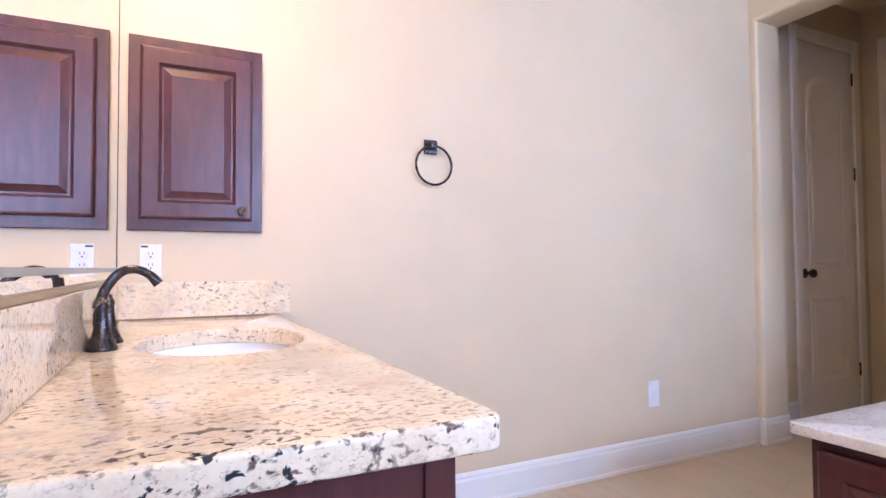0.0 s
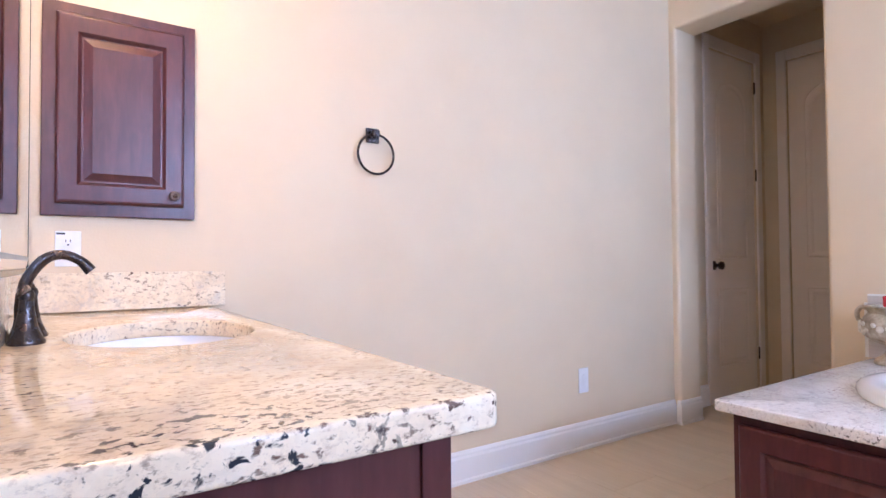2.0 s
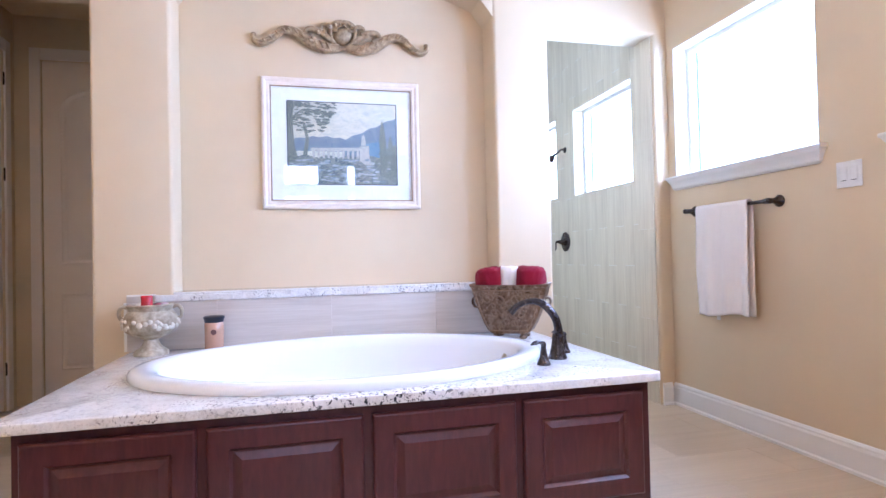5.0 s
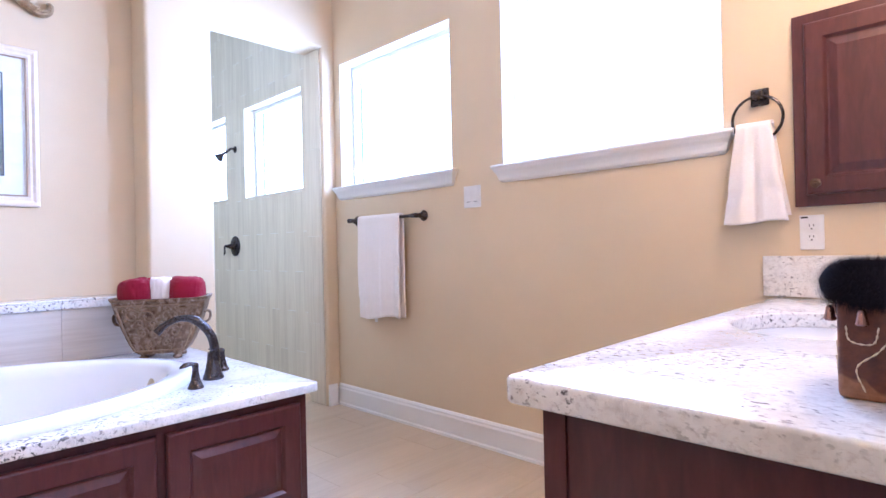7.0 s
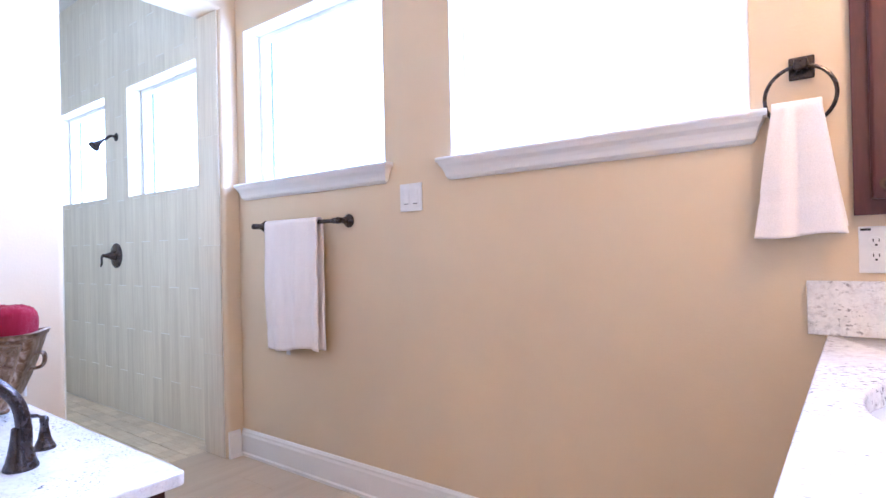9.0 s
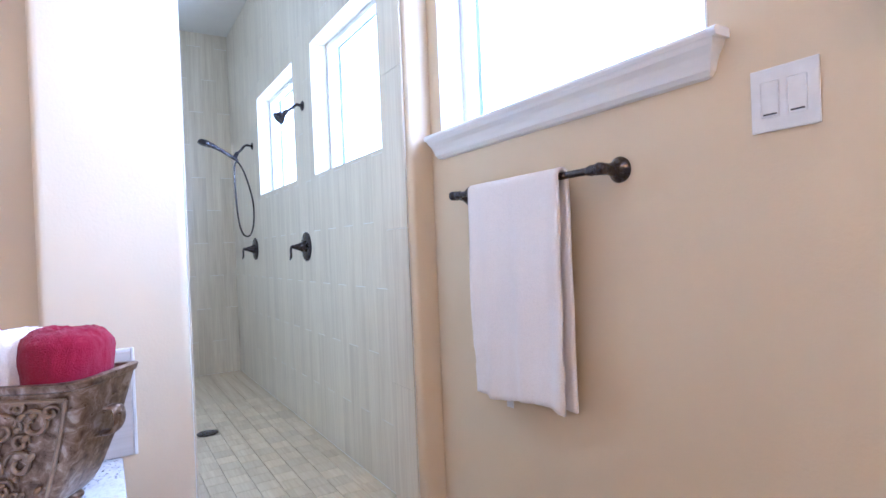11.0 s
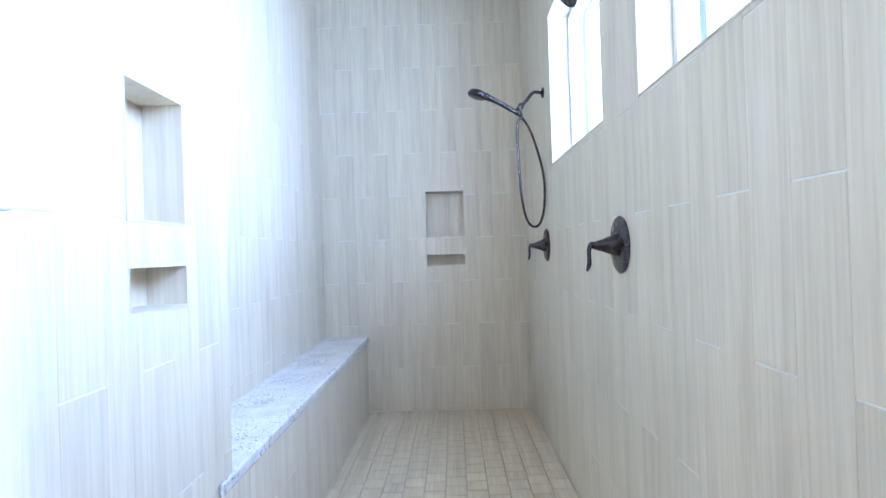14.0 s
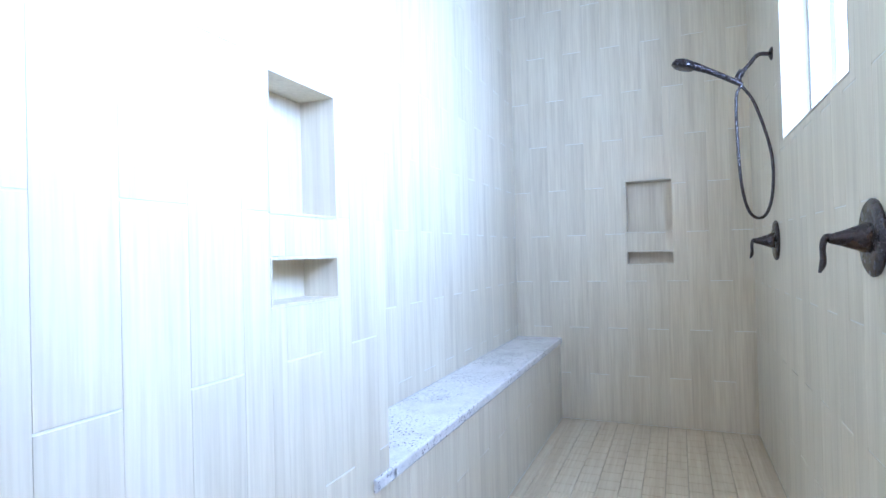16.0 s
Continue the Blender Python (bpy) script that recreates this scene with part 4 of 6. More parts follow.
# tile backsplash and granite ledge behind the tub
bt = structure("tub_backsplash", box(PX - 0.010, PX - 0.0008, -0.645, 1.655, DZ + 0.0005, 0.806), M_GROUT, "low tile backsplash behind the bathtub", "backsplash")
lay_tiles(bt, 0, PX - 0.010, -1, -0.6355, 1.640, DZ + 0.001, 0.805, [], 0.61, 0.305, M_BACKTILE, 0.005, "u", (-0.6355, DZ), gap=0.0004)
structure("backsplash_edge", box(PX - 0.016, PX - 0.001, -0.645, -0.636, DZ + 0.0008, 0.847, 0.002), M_TRIM, "white edge strip beside the tile backsplash", "trim")
for a, b in ((-0.6355, NICHE_Y[0] - 0.0205), (NICHE_Y[1] + 0.0905, 1.640)):
    structure("backsplash_row", box(PX - 0.015, PX - 0.001, a, b, 0.8055, 0.838, 0.001), M_BACKTILE, "tile row above the backsplash", "trim")
    structure("backsplash_cap", box(PX - 0.016, PX - 0.001, a, b, 0.8382, 0.847, 0.002), M_TRIM, "white edge strip above the tile backsplash", "trim")
tagged(part("granite_ledge", box(PX - 0.025, NICHE_X, NICHE_Y[0] + 0.002, NICHE_Y[1] - 0.002, NICHE_Z[0] + 0.0005, NICHE_Z[0] + 0.012, 0.003), M_GRANITE), "granite shelf along the tub alcove", "shelf")
tagged(part("ledge_front", box(PX - 0.025, PX - 0.0006, NICHE_Y[0] - 0.02, NICHE_Y[1] + 0.09, 0.8065, NICHE_Z[0] + 0.0003, 0.003), M_GRANITE), "granite nosing above the tub backsplash", "shelf")

# ---- shower bench ----
bench = structure("bench_base", box(ALX + 0.001, EX + 0.0018, SNY + 0.0018, ALC + 0.0018, -0.006, 0.50), M_GROUT, "tiled base of the shower bench", "bench")
bm = box(ALX + 0.0005, EX - 0.0005, SNY - 0.012, ALC - 0.0005, 0.5005, 0.538, 0.006)
add_box(bm, 4.970, ALX + 0.02, SNY - 0.012, SNY - 0.0005, 0.5005, 0.538, 0.006)
tagged(part("bench_top", bm, M_GRANITE), "white and grey granite slab on the shower bench", "bench seat")


# ---- shower fittings ----
def shower_valve(x, z):
    t = thing("shower_valve", (x, SY, z - 0.09), "dark bronze round shower valve with a lever", "shower valve")
    bm = bmesh.new()
    lathe(bm, [(0.090, 0.0005), (0.091, 0.006), (0.084, 0.011), (0.040, 0.014), (0.001, 0.014)], (x, SY, z), (0, 1, 0), 32)
    part("plate", bm, M_BRONZE, t, "", True)
    bm = bmesh.new()
    lathe(bm, [(0.036, 0.012), (0.036, 0.022), (0.030, 0.032), (0.018, 0.065), (0.013, 0.082), (0.010, 0.090), (0.001, 0.092)], (x, SY, z), (0, 1, 0), 20)
    hub = part("hub", bm, M_BRONZE, t, "", True)
    pts = smooth_path([(x, SY + 0.082, z + 0.004), (x + 0.002, SY + 0.094, z + 0.004), (x + 0.003, SY + 0.101, z - 0.018), (x + 0.003, SY + 0.101, z - 0.055), (x + 0.003, SY + 0.109, z - 0.080)], 5)
    bm = bmesh.new()
    tube(bm, pts, fade([0.010, 0.009, 0.009, 0.008, 0.009, 0.004], len(pts)), 10, 0.7)
    part("lever", bm, M_BRONZE, hub, "", True)


shower_valve(5.276, 1.130)
shower_valve(6.628, 1.142)


def shower_arm(x, z, t, out=0.10, drop=0.055, dx=0.0):
    bm = bmesh.new()
    lathe(bm, [(0.030, 0.0005), (0.030, 0.005), (0.022, 0.010), (0.011, 0.014)], (x, SY, z), (0, 1, 0), 20)
    part("flange", bm, M_BRONZE, t, "", True)
    bm = bmesh.new()
    end = Vector((x + dx, SY + out + 0.03, z - drop))
    tube(bm, smooth_path([(x, SY + 0.008, z), (x + dx * 0.4, SY + out * 0.55, z + 0.003), (x + dx * 0.8, SY + out * 0.9, z - drop * 0.45), end], 5), 0.0095, 10)
    part("arm", bm, M_BRONZE, t, "", True)
    return end


t = thing("overhead_shower", (5.25, SY, 1.90), "dark bronze fixed shower head on a bent arm", "shower head")
e = shower_arm(5.245, 1.992, t, 0.075, 0.045)
bm = bmesh.new()
lathe(bm, [(0.013, 0), (0.016, 0.012), (0.014, 0.022), (0.020, 0.030), (0.030, 0.052), (0.039, 0.065), (0.041, 0.072), (0.037, 0.076), (0.001, 0.074)], e - Vector((0, 0.004, -0.004)), (0, 0.72, -0.70), 24)
part("head", bm, M_BRONZE, t, "", True)

t = thing("hand_shower", (6.575, SY, 1.45), "dark bronze hand shower on a holder with a hanging hose", "hand shower")
e = shower_arm(6.598, 1.985, t, 0.10, 0.075)
bm = bmesh.new()
lathe(bm, [(0.015, -0.018), (0.017, 0.0), (0.015, 0.022), (0.012, 0.03)], e, (0, 0.5, -0.85), 14)
tube(bm, [e + Vector((0, 0.0, -0.02)), e + Vector((0, 0.022, -0.035))], 0.012, 10)
part("holder", bm, M_BRONZE, t, "", True)
g = e + Vector((0, 0.022, -0.030))
tip = g + Vector((-0.02, 0.175, 0.095))
wand_pts = smooth_path([g + Vector((0, -0.03, -0.018)), g, g + (tip - g) * 0.5 + Vector((0, 0, 0.004)), tip], 5)
bm = bmesh.new()
tube(bm, wand_pts, fade([0.010, 0.013, 0.013, 0.014, 0.020], len(wand_pts)), 12)
face = Vector((0.0, 0.32, -0.95))
lathe(bm, [(0.020, -0.030), (0.046, -0.020), (0.054, -0.004), (0.054, 0.006), (0.046, 0.012), (0.001, 0.012)], tip + Vector((0, 0.040, 0.004)), face, 24)
part("wand", bm, M_BRONZE, t, "", True)
hx = e.x
bm = bmesh.new()
hose = smooth_path([e + Vector((0, 0.012, -0.03)), (hx + 0.004, e.y - 0.055, e.z - 0.14), (hx + 0.006, SY + 0.016, e.z - 0.36), (hx + 0.008, SY + 0.012, e.z - 0.53), (hx + 0.005, SY + 0.035, e.z - 0.635),
                    (hx - 0.01, SY + 0.075, e.z - 0.665), (hx - 0.015, SY + 0.115, e.z - 0.625), (hx - 0.015, SY + 0.140, e.z - 0.50), (hx - 0.008, SY + 0.150, e.z - 0.28), (hx - 0.002, e.y + 0.018, e.z - 0.10), g + Vector((0, -0.03, -0.018))], 8)
tube(bm, hose, [0.0065 + 0.0007 * (i % 2) for i in range(len(hose))], 8)
part("hose", bm, M_BRONZE, t, "", True)

t = thing("shower_drain", (5.624, -1.086, 0.0), "dark round drain grate in the shower floor", "drain")
bm = bmesh.new()
lathe(bm, [(0.062, 0.0005), (0.062, 0.004), (0.056, 0.006), (0.001, 0.0055)], (5.624, -1.086, 0.0), (0, 0, 1), 32)
part("grate", bm, M_BRONZE, t, "", True)
for k in range(-2, 3):
    hw = math.sqrt(0.05 ** 2 - (k * 0.018) ** 2)
    part("slot", box(5.624 - hw, 5.624 + hw, -1.086 + k * 0.018 - 0.003, -1.086 + k * 0.018 + 0.003, 0.0058, 0.0066), M_SLOT, t)

# ---- towel bar and towels ----
t = thing("towel_bar", (3.17, SY, 1.24), "dark bronze towel bar with flared posts on the beige wall", "towel bar")
for x in (2.836, 3.474):
    bm = bmesh.new()
    lathe(bm, [(0.031, 0.0006), (0.032, 0.006), (0.029, 0.011), (0.021, 0.020), (0.0155, 0.034), (0.0130, 0.050), (0.0145, 0.055), (0.0150, 0.068), (0.0145, 0.079), (0.010, 0.084), (0.001, 0.085)], (x, SY, 1.260), (0, 1, 0), 24)
    side = 1 if x < 3 else -1
    lathe(bm, [(0.0135, 0.008), (0.0145, 0.014), (0.0125, 0.022), (0.0138, 0.030), (0.0115, 0.040), (0.0098, 0.046)], (x, SY + 0.068, 1.260), (side, 0, 0), 18)
    part("post", bm, M_BRONZE, t, "", True)
bm = bmesh.new()
tube(bm, [(2.836, SY + 0.068, 1.260), (3.474, SY + 0.068, 1.260)], 0.0095, 12)
part("rail", bm, M_BRONZE, t, "", True)


def drape(name, x0, x1, y_front, y_back, z_top, z_front, z_back, material, label, folds, taper=0.0, hem=0.0, band=0.09):
    """A towel hung over a bar: front and back falls, joined over the top, with soft folds and thickness."""
    bm = bmesh.new()
    n, rows = 44, 40
    top = (y_front + y_back) / 2
    r = abs(y_front - y_back) / 2
    grid = []
    path = [(y_front, z_front + (z_top - r - z_front) * k / rows, 1 - k / rows) for k in range(rows)]
    path += [(top + (y_front - top) * math.cos(a), z_top - r + r * math.sin(a), 0.0) for a in np.linspace(0, math.pi, 7)]
    path += [(y_back, z_top - r - (z_top - r - z_back) * k / rows, k / rows) for k in range(1, rows + 1)]
    for y, z, fall in path:
        row = []
        for i in range(n + 1):
            s = i / n
            w = 1 + taper * fall
            cx = (x0 + x1) / 2
            x = cx + (x0 - cx + (x1 - x0) * s) * w
            wave = sum(a * math.sin(f * s * math.pi * 2 + p) for f, a, p in folds)
            nz = noise.noise(Vector((x * 9, z * 5, y * 3))) * 0.008
            if z_front + band < z < z_front + band + 0.035 and y > top:
                nz -= 0.0025
            row.append(bm.verts.new((x + nz * 0.8 * fall, y + (wave * (0.25 + 0.75 * fall) + nz) * (1 if y > top else 0.3), z + hem * math.sin(s * 5.1 + 0.6) * fall * (1 if y > top else 0.4))))
        grid.append(row)
    for a, b in zip(grid, grid[1:]):
        for i in range(n):
            bm.faces.new((a[i], a[i + 1], b[i + 1], b[i]))
    ob = part(name, bm, material, None, "", True)
    mod = ob.modifiers.new("thickness", "SOLIDIFY")
    mod.thickness, mod.offset = 0.009, 0.0
    ob.data.shade_smooth()
    return tagged(ob, label, "towel")


bath_towel = drape("bath_towel", 2.962, 3.358, SY + 0.086, SY + 0.052, 1.279, 0.645, 0.650, M_TOWEL, "white terry bath towel folded over the towel bar", [(1.0, 0.010, 0.4), (2.6, 0.007, 1.7), (5.3, 0.004, 0.3)], 0.03, 0.016)
part("care_tag", box(3.205, 3.235, SY + 0.066, SY + 0.0675, 0.612, 0.660), M_PLATE, bath_towel, "small white sewn tag")
drape("hand_towel", 1.014, 1.128, SY + 0.054, SY + 0.014, 1.488, 1.128, 1.150, M_TOWEL, "white terry hand towel hanging from the towel ring", [(1.5, 0.012, 0.2), (3.0, 0.005, 1.0)], 0.85, 0.006)


# ---- picture and carved ornament over the tub ----
PZ = NICHE_X
pic = thing("framed_picture", (PZ, 0.49, 1.318), "landscape print with white mat in a whitewashed wooden frame", "picture")
y0, y1, z0, z1 = 0.012, 0.965, 1.318, 2.112
M_FRAME = stone("whitewashed_wood", (0.76, 0.655, 0.54), (0.85, 0.76, 0.655), 12, 0.5, 0.12)
fw = 0.055
prof = [(0.0, 0.0), (0.0, 0.018), (0.006, 0.024), (0.018, 0.026), (0.030, 0.018), (0.040, 0.020), (0.050, 0.014), (fw, 0.009), (fw, 0.0)]
for side in range(4):
    bm = bmesh.new()
    c = [((y0, z0), (y1, z0), (1, 1), (-1, 1)), ((y1, z0), (y1, z1), (-1, 1), (-1, -1)), ((y1, z1), (y0, z1), (-1, -1), (1, -1)), ((y0, z1), (y0, z0), (1, -1), (1, 1))][side]
    rings = []
    for p, d in ((c[0], c[2]), (c[1], c[3])):
        rings.append([bm.verts.new((PZ - 0.0006 - h, p[0] + d[0] * i, p[1] + d[1] * i)) for i, h in prof])
    skin(bm, rings)
    part("frame_rail", bm, M_FRAME, pic, "whitewashed moulded frame")
part("mat_board", box(PZ - 0.008, PZ - 0.0008, y0 + fw - 0.004, y1 - fw + 0.004, z0 + fw - 0.004, z1 - fw + 0.004), plain("white_mat", (0.83, 0.82, 0.80), 0.8), pic)
part("inner_line", slab_with_holes(0, PZ - 0.0185, PZ - 0.0158, y0 + fw - 0.005, y1 - fw + 0.005, z0 + fw - 0.005, z1 - fw + 0.005, [(y0 + fw + 0.002, y1 - fw - 0.002, z0 + fw + 0.002, z1 - fw - 0.002)]), plain("tan_line", (0.36, 0.25, 0.16), 0.5), pic, "thin tan inner line")
ay0, ay1, az0, az1 = 0.160, 0.815, 1.472, 1.970
part("art_border", box(PZ - 0.0088, PZ - 0.0081, ay0 - 0.006, ay1 + 0.006, az0 - 0.006, az1 + 0.006), plain("dark_line", (0.06, 0.07, 0.09), 0.7), pic)


def art_mat(name, cols, scale, stretch=(1, 1, 1), spec=0.3):
    m, nt, b = node_mat(name, 0.7, 0, spec)
    nt.links.new(ramp(nt, noise_tex(nt, coords(nt, stretch), scale * 2.6, 8, 0.72, 0.8), [(0.28 + 0.46 * i / (len(cols) - 1), c) for i, c in enumerate(cols)]), b.inputs["Base Color"])
    return m


def art(outline, depth, material, name):
    """A flat shape of the print; outline in shares of the print's width and height from its upper left, seen from the room."""
    bm = bmesh.new()
    prism(bm, [(ay1 - (ay1 - ay0) * u, az1 - (az1 - az0) * v) for u, v in outline], 0, PZ - 0.0092 - depth * 0.00035, PZ - 0.0090 - depth * 0.00035)
    return part(name, bm, material, pic)


def wobble(u0, u1, f, n=24):
    return [(u0 + (u1 - u0) * i / n, f(u0 + (u1 - u0) * i / n)) for i in range(n + 1)]


rnd = random.Random(5)
A_SKY = art_mat("print_sky", [(0.40, 0.43, 0.40), (0.54, 0.52, 0.43), (0.66, 0.61, 0.48), (0.46, 0.48, 0.43)], 6, (1, 1, 2))
A_SEA = art_mat("print_sea", [(0.10, 0.18, 0.28), (0.15, 0.26, 0.36), (0.25, 0.35, 0.41)], 10, (1, 1, 3))
A_HILL = art_mat("print_hill", [(0.13, 0.17, 0.23), (0.19, 0.24, 0.29), (0.29, 0.32, 0.31)], 9)
A_TREE = art_mat("print_foliage", [(0.09, 0.11, 0.10), (0.18, 0.20, 0.17), (0.32, 0.32, 0.27)], 30)
A_STONE = art_mat("print_stone", [(0.34, 0.32, 0.29), (0.48, 0.45, 0.39), (0.58, 0.54, 0.46)], 20)
A_GROUND = art_mat("print_garden", [(0.08, 0.10, 0.11), (0.15, 0.18, 0.18), (0.26, 0.27, 0.23), (0.36, 0.35, 0.31)], 16)
art([(0, 0), (1, 0), (1, 1), (0, 1)], 0, A_SKY, "print_sky")
art([(0.50, 0.55), *wobble(0.5, 1.0, lambda u: 0.46 - 0.30 * (u - 0.5) / 0.5 + 0.01 * math.sin(u * 40)), (1.0, 0.72), (0.5, 0.72)], 1, A_HILL, "print_mountain")
art([*wobble(0.0, 0.66, lambda u: 0.47 - 0.05 * math.sin(u * 5.0) + 0.008 * math.sin(u * 50)), (0.66, 0.60), (0.0, 0.60)], 2, A_HILL, "print_hill")
art([(0.70, 0.50), (0.90, 0.45), (0.90, 0.76), (0.70, 0.76)], 3, A_SEA, "print_sea")
art([(0, 0.66), *wobble(0.0, 1.0, lambda u: 0.66 + 0.015 * math.sin(u * 31)), (1, 1), (0, 1)], 4, A_GROUND, "print_garden")
art([(0.20, 0.56), (0.74, 0.54), (0.74, 0.585), (0.20, 0.60)], 5, A_STONE, "print_balustrade")
for k in range(11):
    u = 0.22 + 0.045 * k
    art([(u, 0.59), (u + 0.018, 0.588), (u + 0.022, 0.64), (u + 0.018, 0.685), (u, 0.687), (u - 0.004, 0.64)], 6, A_STONE, "print_baluster")
art([(0.655, 0.53), (0.74, 0.52), (0.745, 0.70), (0.78, 0.76), (0.70, 0.76), (0.65, 0.71)], 7, A_STONE, "print_pillar")
art([(0.665, 0.52), (0.672, 0.42), (0.688, 0.38), (0.705, 0.42), (0.712, 0.52)], 8, A_STONE, "print_urn")
art([(0.845, 0.62), (0.838, 0.45), (0.850, 0.30), (0.868, 0.19), (0.886, 0.30), (0.902, 0.46), (0.905, 0.62)], 8, A_TREE, "print_cypress")
art([(0.92, 0.64), (0.925, 0.48), (0.945, 0.38), (0.965, 0.50), (0.97, 0.64)], 8, A_TREE, "print_cypress")
art([(1, 0.50), *[(1 - 0.19 * math.sin(a) * (1 + 0.12 * math.sin(a * 9)), 0.74 - 0.22 * math.cos(a)) for a in np.linspace(0.2, 2.6, 16)], (1, 0.97)], 9, A_TREE, "print_bush")
bm = bmesh.new()
for k in range(210):
    cu, cv, r = 0.01 + rnd.random() * 0.45, 0.01 + rnd.random() * 0.36, 0.006 + rnd.random() * 0.016
    if cu > 0.50 - cv * 0.55 or rnd.random() < cv * 1.2:
        continue
    ring = [(max(0.0, cu + 1.7 * r * math.cos(a) * (1 + 0.35 * math.sin(5 * a + k))), max(0.0, cv + 0.8 * r * math.sin(a) * (1 + 0.35 * math.cos(4 * a + k)))) for a in np.linspace(0, 2 * math.pi, 9)[:-1]]
    d = 10 + k % 8
    prism(bm, [(ay1 - (ay1 - ay0) * u, az1 - (az1 - az0) * v) for u, v in ring], 0, PZ - 0.0092 - d * 0.00035, PZ - 0.0090 - d * 0.00035)
part("print_leaves", bm, A_TREE, pic)["kind"] = "stuff"
bm = bmesh.new()
for k in range(150):
    cu, cv, r = rnd.random(), 0.70 + rnd.random() * 0.29, 0.006 + rnd.random() * 0.016
    ring = [(min(1.0, max(0.0, cu + 1.8 * r * math.cos(a) * (1 + 0.3 * math.sin(3 * a + k)))), min(1.0, cv + 0.7 * r * math.sin(a))) for a in np.linspace(0, 2 * math.pi, 8)[:-1]]
    d = 7 + k % 3
    prism(bm, [(ay1 - (ay1 - ay0) * u, az1 - (az1 - az0) * v) for u, v in ring], 0, PZ - 0.0092 - d * 0.00035, PZ - 0.0090 - d * 0.00035)
part("print_shrubs", bm, art_mat("print_shrub", [(0.08, 0.12, 0.17), (0.22, 0.27, 0.30), (0.46, 0.46, 0.44), (0.16, 0.22, 0.20)], 12), pic)["kind"] = "stuff"
art([(0.0, 0.0), (0.05, 0.0), (0.045, 0.30), (0.06, 0.55), (0.09, 0.70), (0.0, 0.74)], 9, A_TREE, "print_trunk")
art([(0.13, 0.66), (0.16, 0.45), (0.13, 0.25), (0.15, 0.25), (0.19, 0.45), (0.17, 0.66)], 9, A_TREE, "print_trunk")
pane = part("glazing", box(PZ - 0.0175, PZ - 0.0160, y0 + fw - 0.003, y1 - fw + 0.003, z0 + fw - 0.003, z1 - fw + 0.003), M_GLASS, pic, "clear picture glass")
pane.visible_shadow = False

M_CARVED = stone("carved_driftwood", (0.20, 0.125, 0.06), (0.50, 0.37, 0.21), 34, 0.5, 0.9)
bm = bmesh.new()
OX, OY, OZ = PZ - 0.022, 0.478, 2.362
for s in (-1, 1):
    def at(u, v, d=0.0):
        return (OX - d, OY + s * u, OZ + v)
    p = smooth_path([at(0.02, -0.055), at(0.11, -0.062), at(0.20, -0.030), at(0.29, 0.022), at(0.36, 0.022), at(0.42, -0.028), at(0.475, -0.058), at(0.515, -0.045), at(0.525, -0.008), at(0.508, -0.004)], 6)
    tube(bm, p, fade([0.022, 0.034, 0.036, 0.030, 0.022, 0.021, 0.020, 0.017, 0.014, 0.008], len(p)), 10, 1.0)
    for off, rr in ((0.020, 0.009), (-0.020, 0.010)):
        q = [Vector((a.x - 0.020, a.y, a.z + off * (1 - i / len(p)))) for i, a in enumerate(p[4:-8])]
        tube(bm, q, fade([rr, rr * 1.3, rr * 0.5], len(q)), 8)
    p = smooth_path([at(0.05, -0.03), at(0.10, 0.01), at(0.15, 0.045), at(0.205, 0.050), at(0.225, 0.022), at(0.20, 0.006), at(0.18, 0.022)], 5)
    tube(bm, p, fade([0.016, 0.020, 0.019, 0.016, 0.013, 0.010, 0.006], len(p)), 9)
    p = smooth_path([at(0.06, 0.06), at(0.095, 0.082), at(0.125, 0.075), at(0.13, 0.052)], 5)
    tube(bm, p, fade([0.014, 0.016, 0.012, 0.006], len(p)), 8)
    p = smooth_path([at(0.0, 0.105), at(0.045, 0.095), at(0.075, 0.055), at(0.070, 0.0), at(0.04, -0.045), at(0.0, -0.062)], 5)
    tube(bm, p, fade([0.016, 0.018, 0.016, 0.014, 0.015, 0.014], len(p)), 9)
    for k in range(4):
        a0 = 0.35 + k * 0.38
        tube(bm, [at(0.03 * math.sin(a0), 0.045 + 0.03 * math.cos(a0), 0.012), at(0.085 * math.sin(a0), 0.045 + 0.075 * math.cos(a0), 0.004)], [0.010, 0.005], 7)
lathe(bm, [(0.050, -0.006), (0.048, 0.010), (0.036, 0.024), (0.020, 0.032), (0.001, 0.034)], (OX + 0.010, OY, OZ + 0.022), (-1, 0, 0), 20, 1.25)
rnd = random.Random(8)
for s in (-1, 1):
    for k in range(11):
        u = 0.09 + 0.037 * k
        v = float(np.interp(u, [0.02, 0.11, 0.20, 0.29, 0.36, 0.42, 0.475], [-0.055, -0.062, -0.030, 0.022, 0.022, -0.028, -0.058]))
        w = float(np.interp(u, [0.1, 0.3, 0.48], [0.036, 0.030, 0.018]))
        pts = smooth_path([(OX - 0.020, OY + s * (u - 0.020), OZ + v - w * 0.7), (OX - 0.036, OY + s * u, OZ + v), (OX - 0.024, OY + s * (u + 0.012), OZ + v + w * 0.85)], 4)
        tube(bm, pts, fade([0.003, 0.0065, 0.003], len(pts)), 6)
    for k in range(5):
        c = Vector((OX - 0.028, OY + s * (0.045 + 0.034 * k), OZ + 0.075 - 0.022 * k + 0.012 * (k % 2)))
        lathe(bm, [(0.012, -0.006), (0.013, 0.002), (0.007, 0.009), (0.001, 0.011)], c, (-1, 0, 0.2), 8, rnd.uniform(0.7, 1.4))
orn = part("carved_ornament", bm, M_CARVED, None, "", True)
tagged(orn, "carved scrolled wooden wall ornament in worn gold brown", "wall ornament")

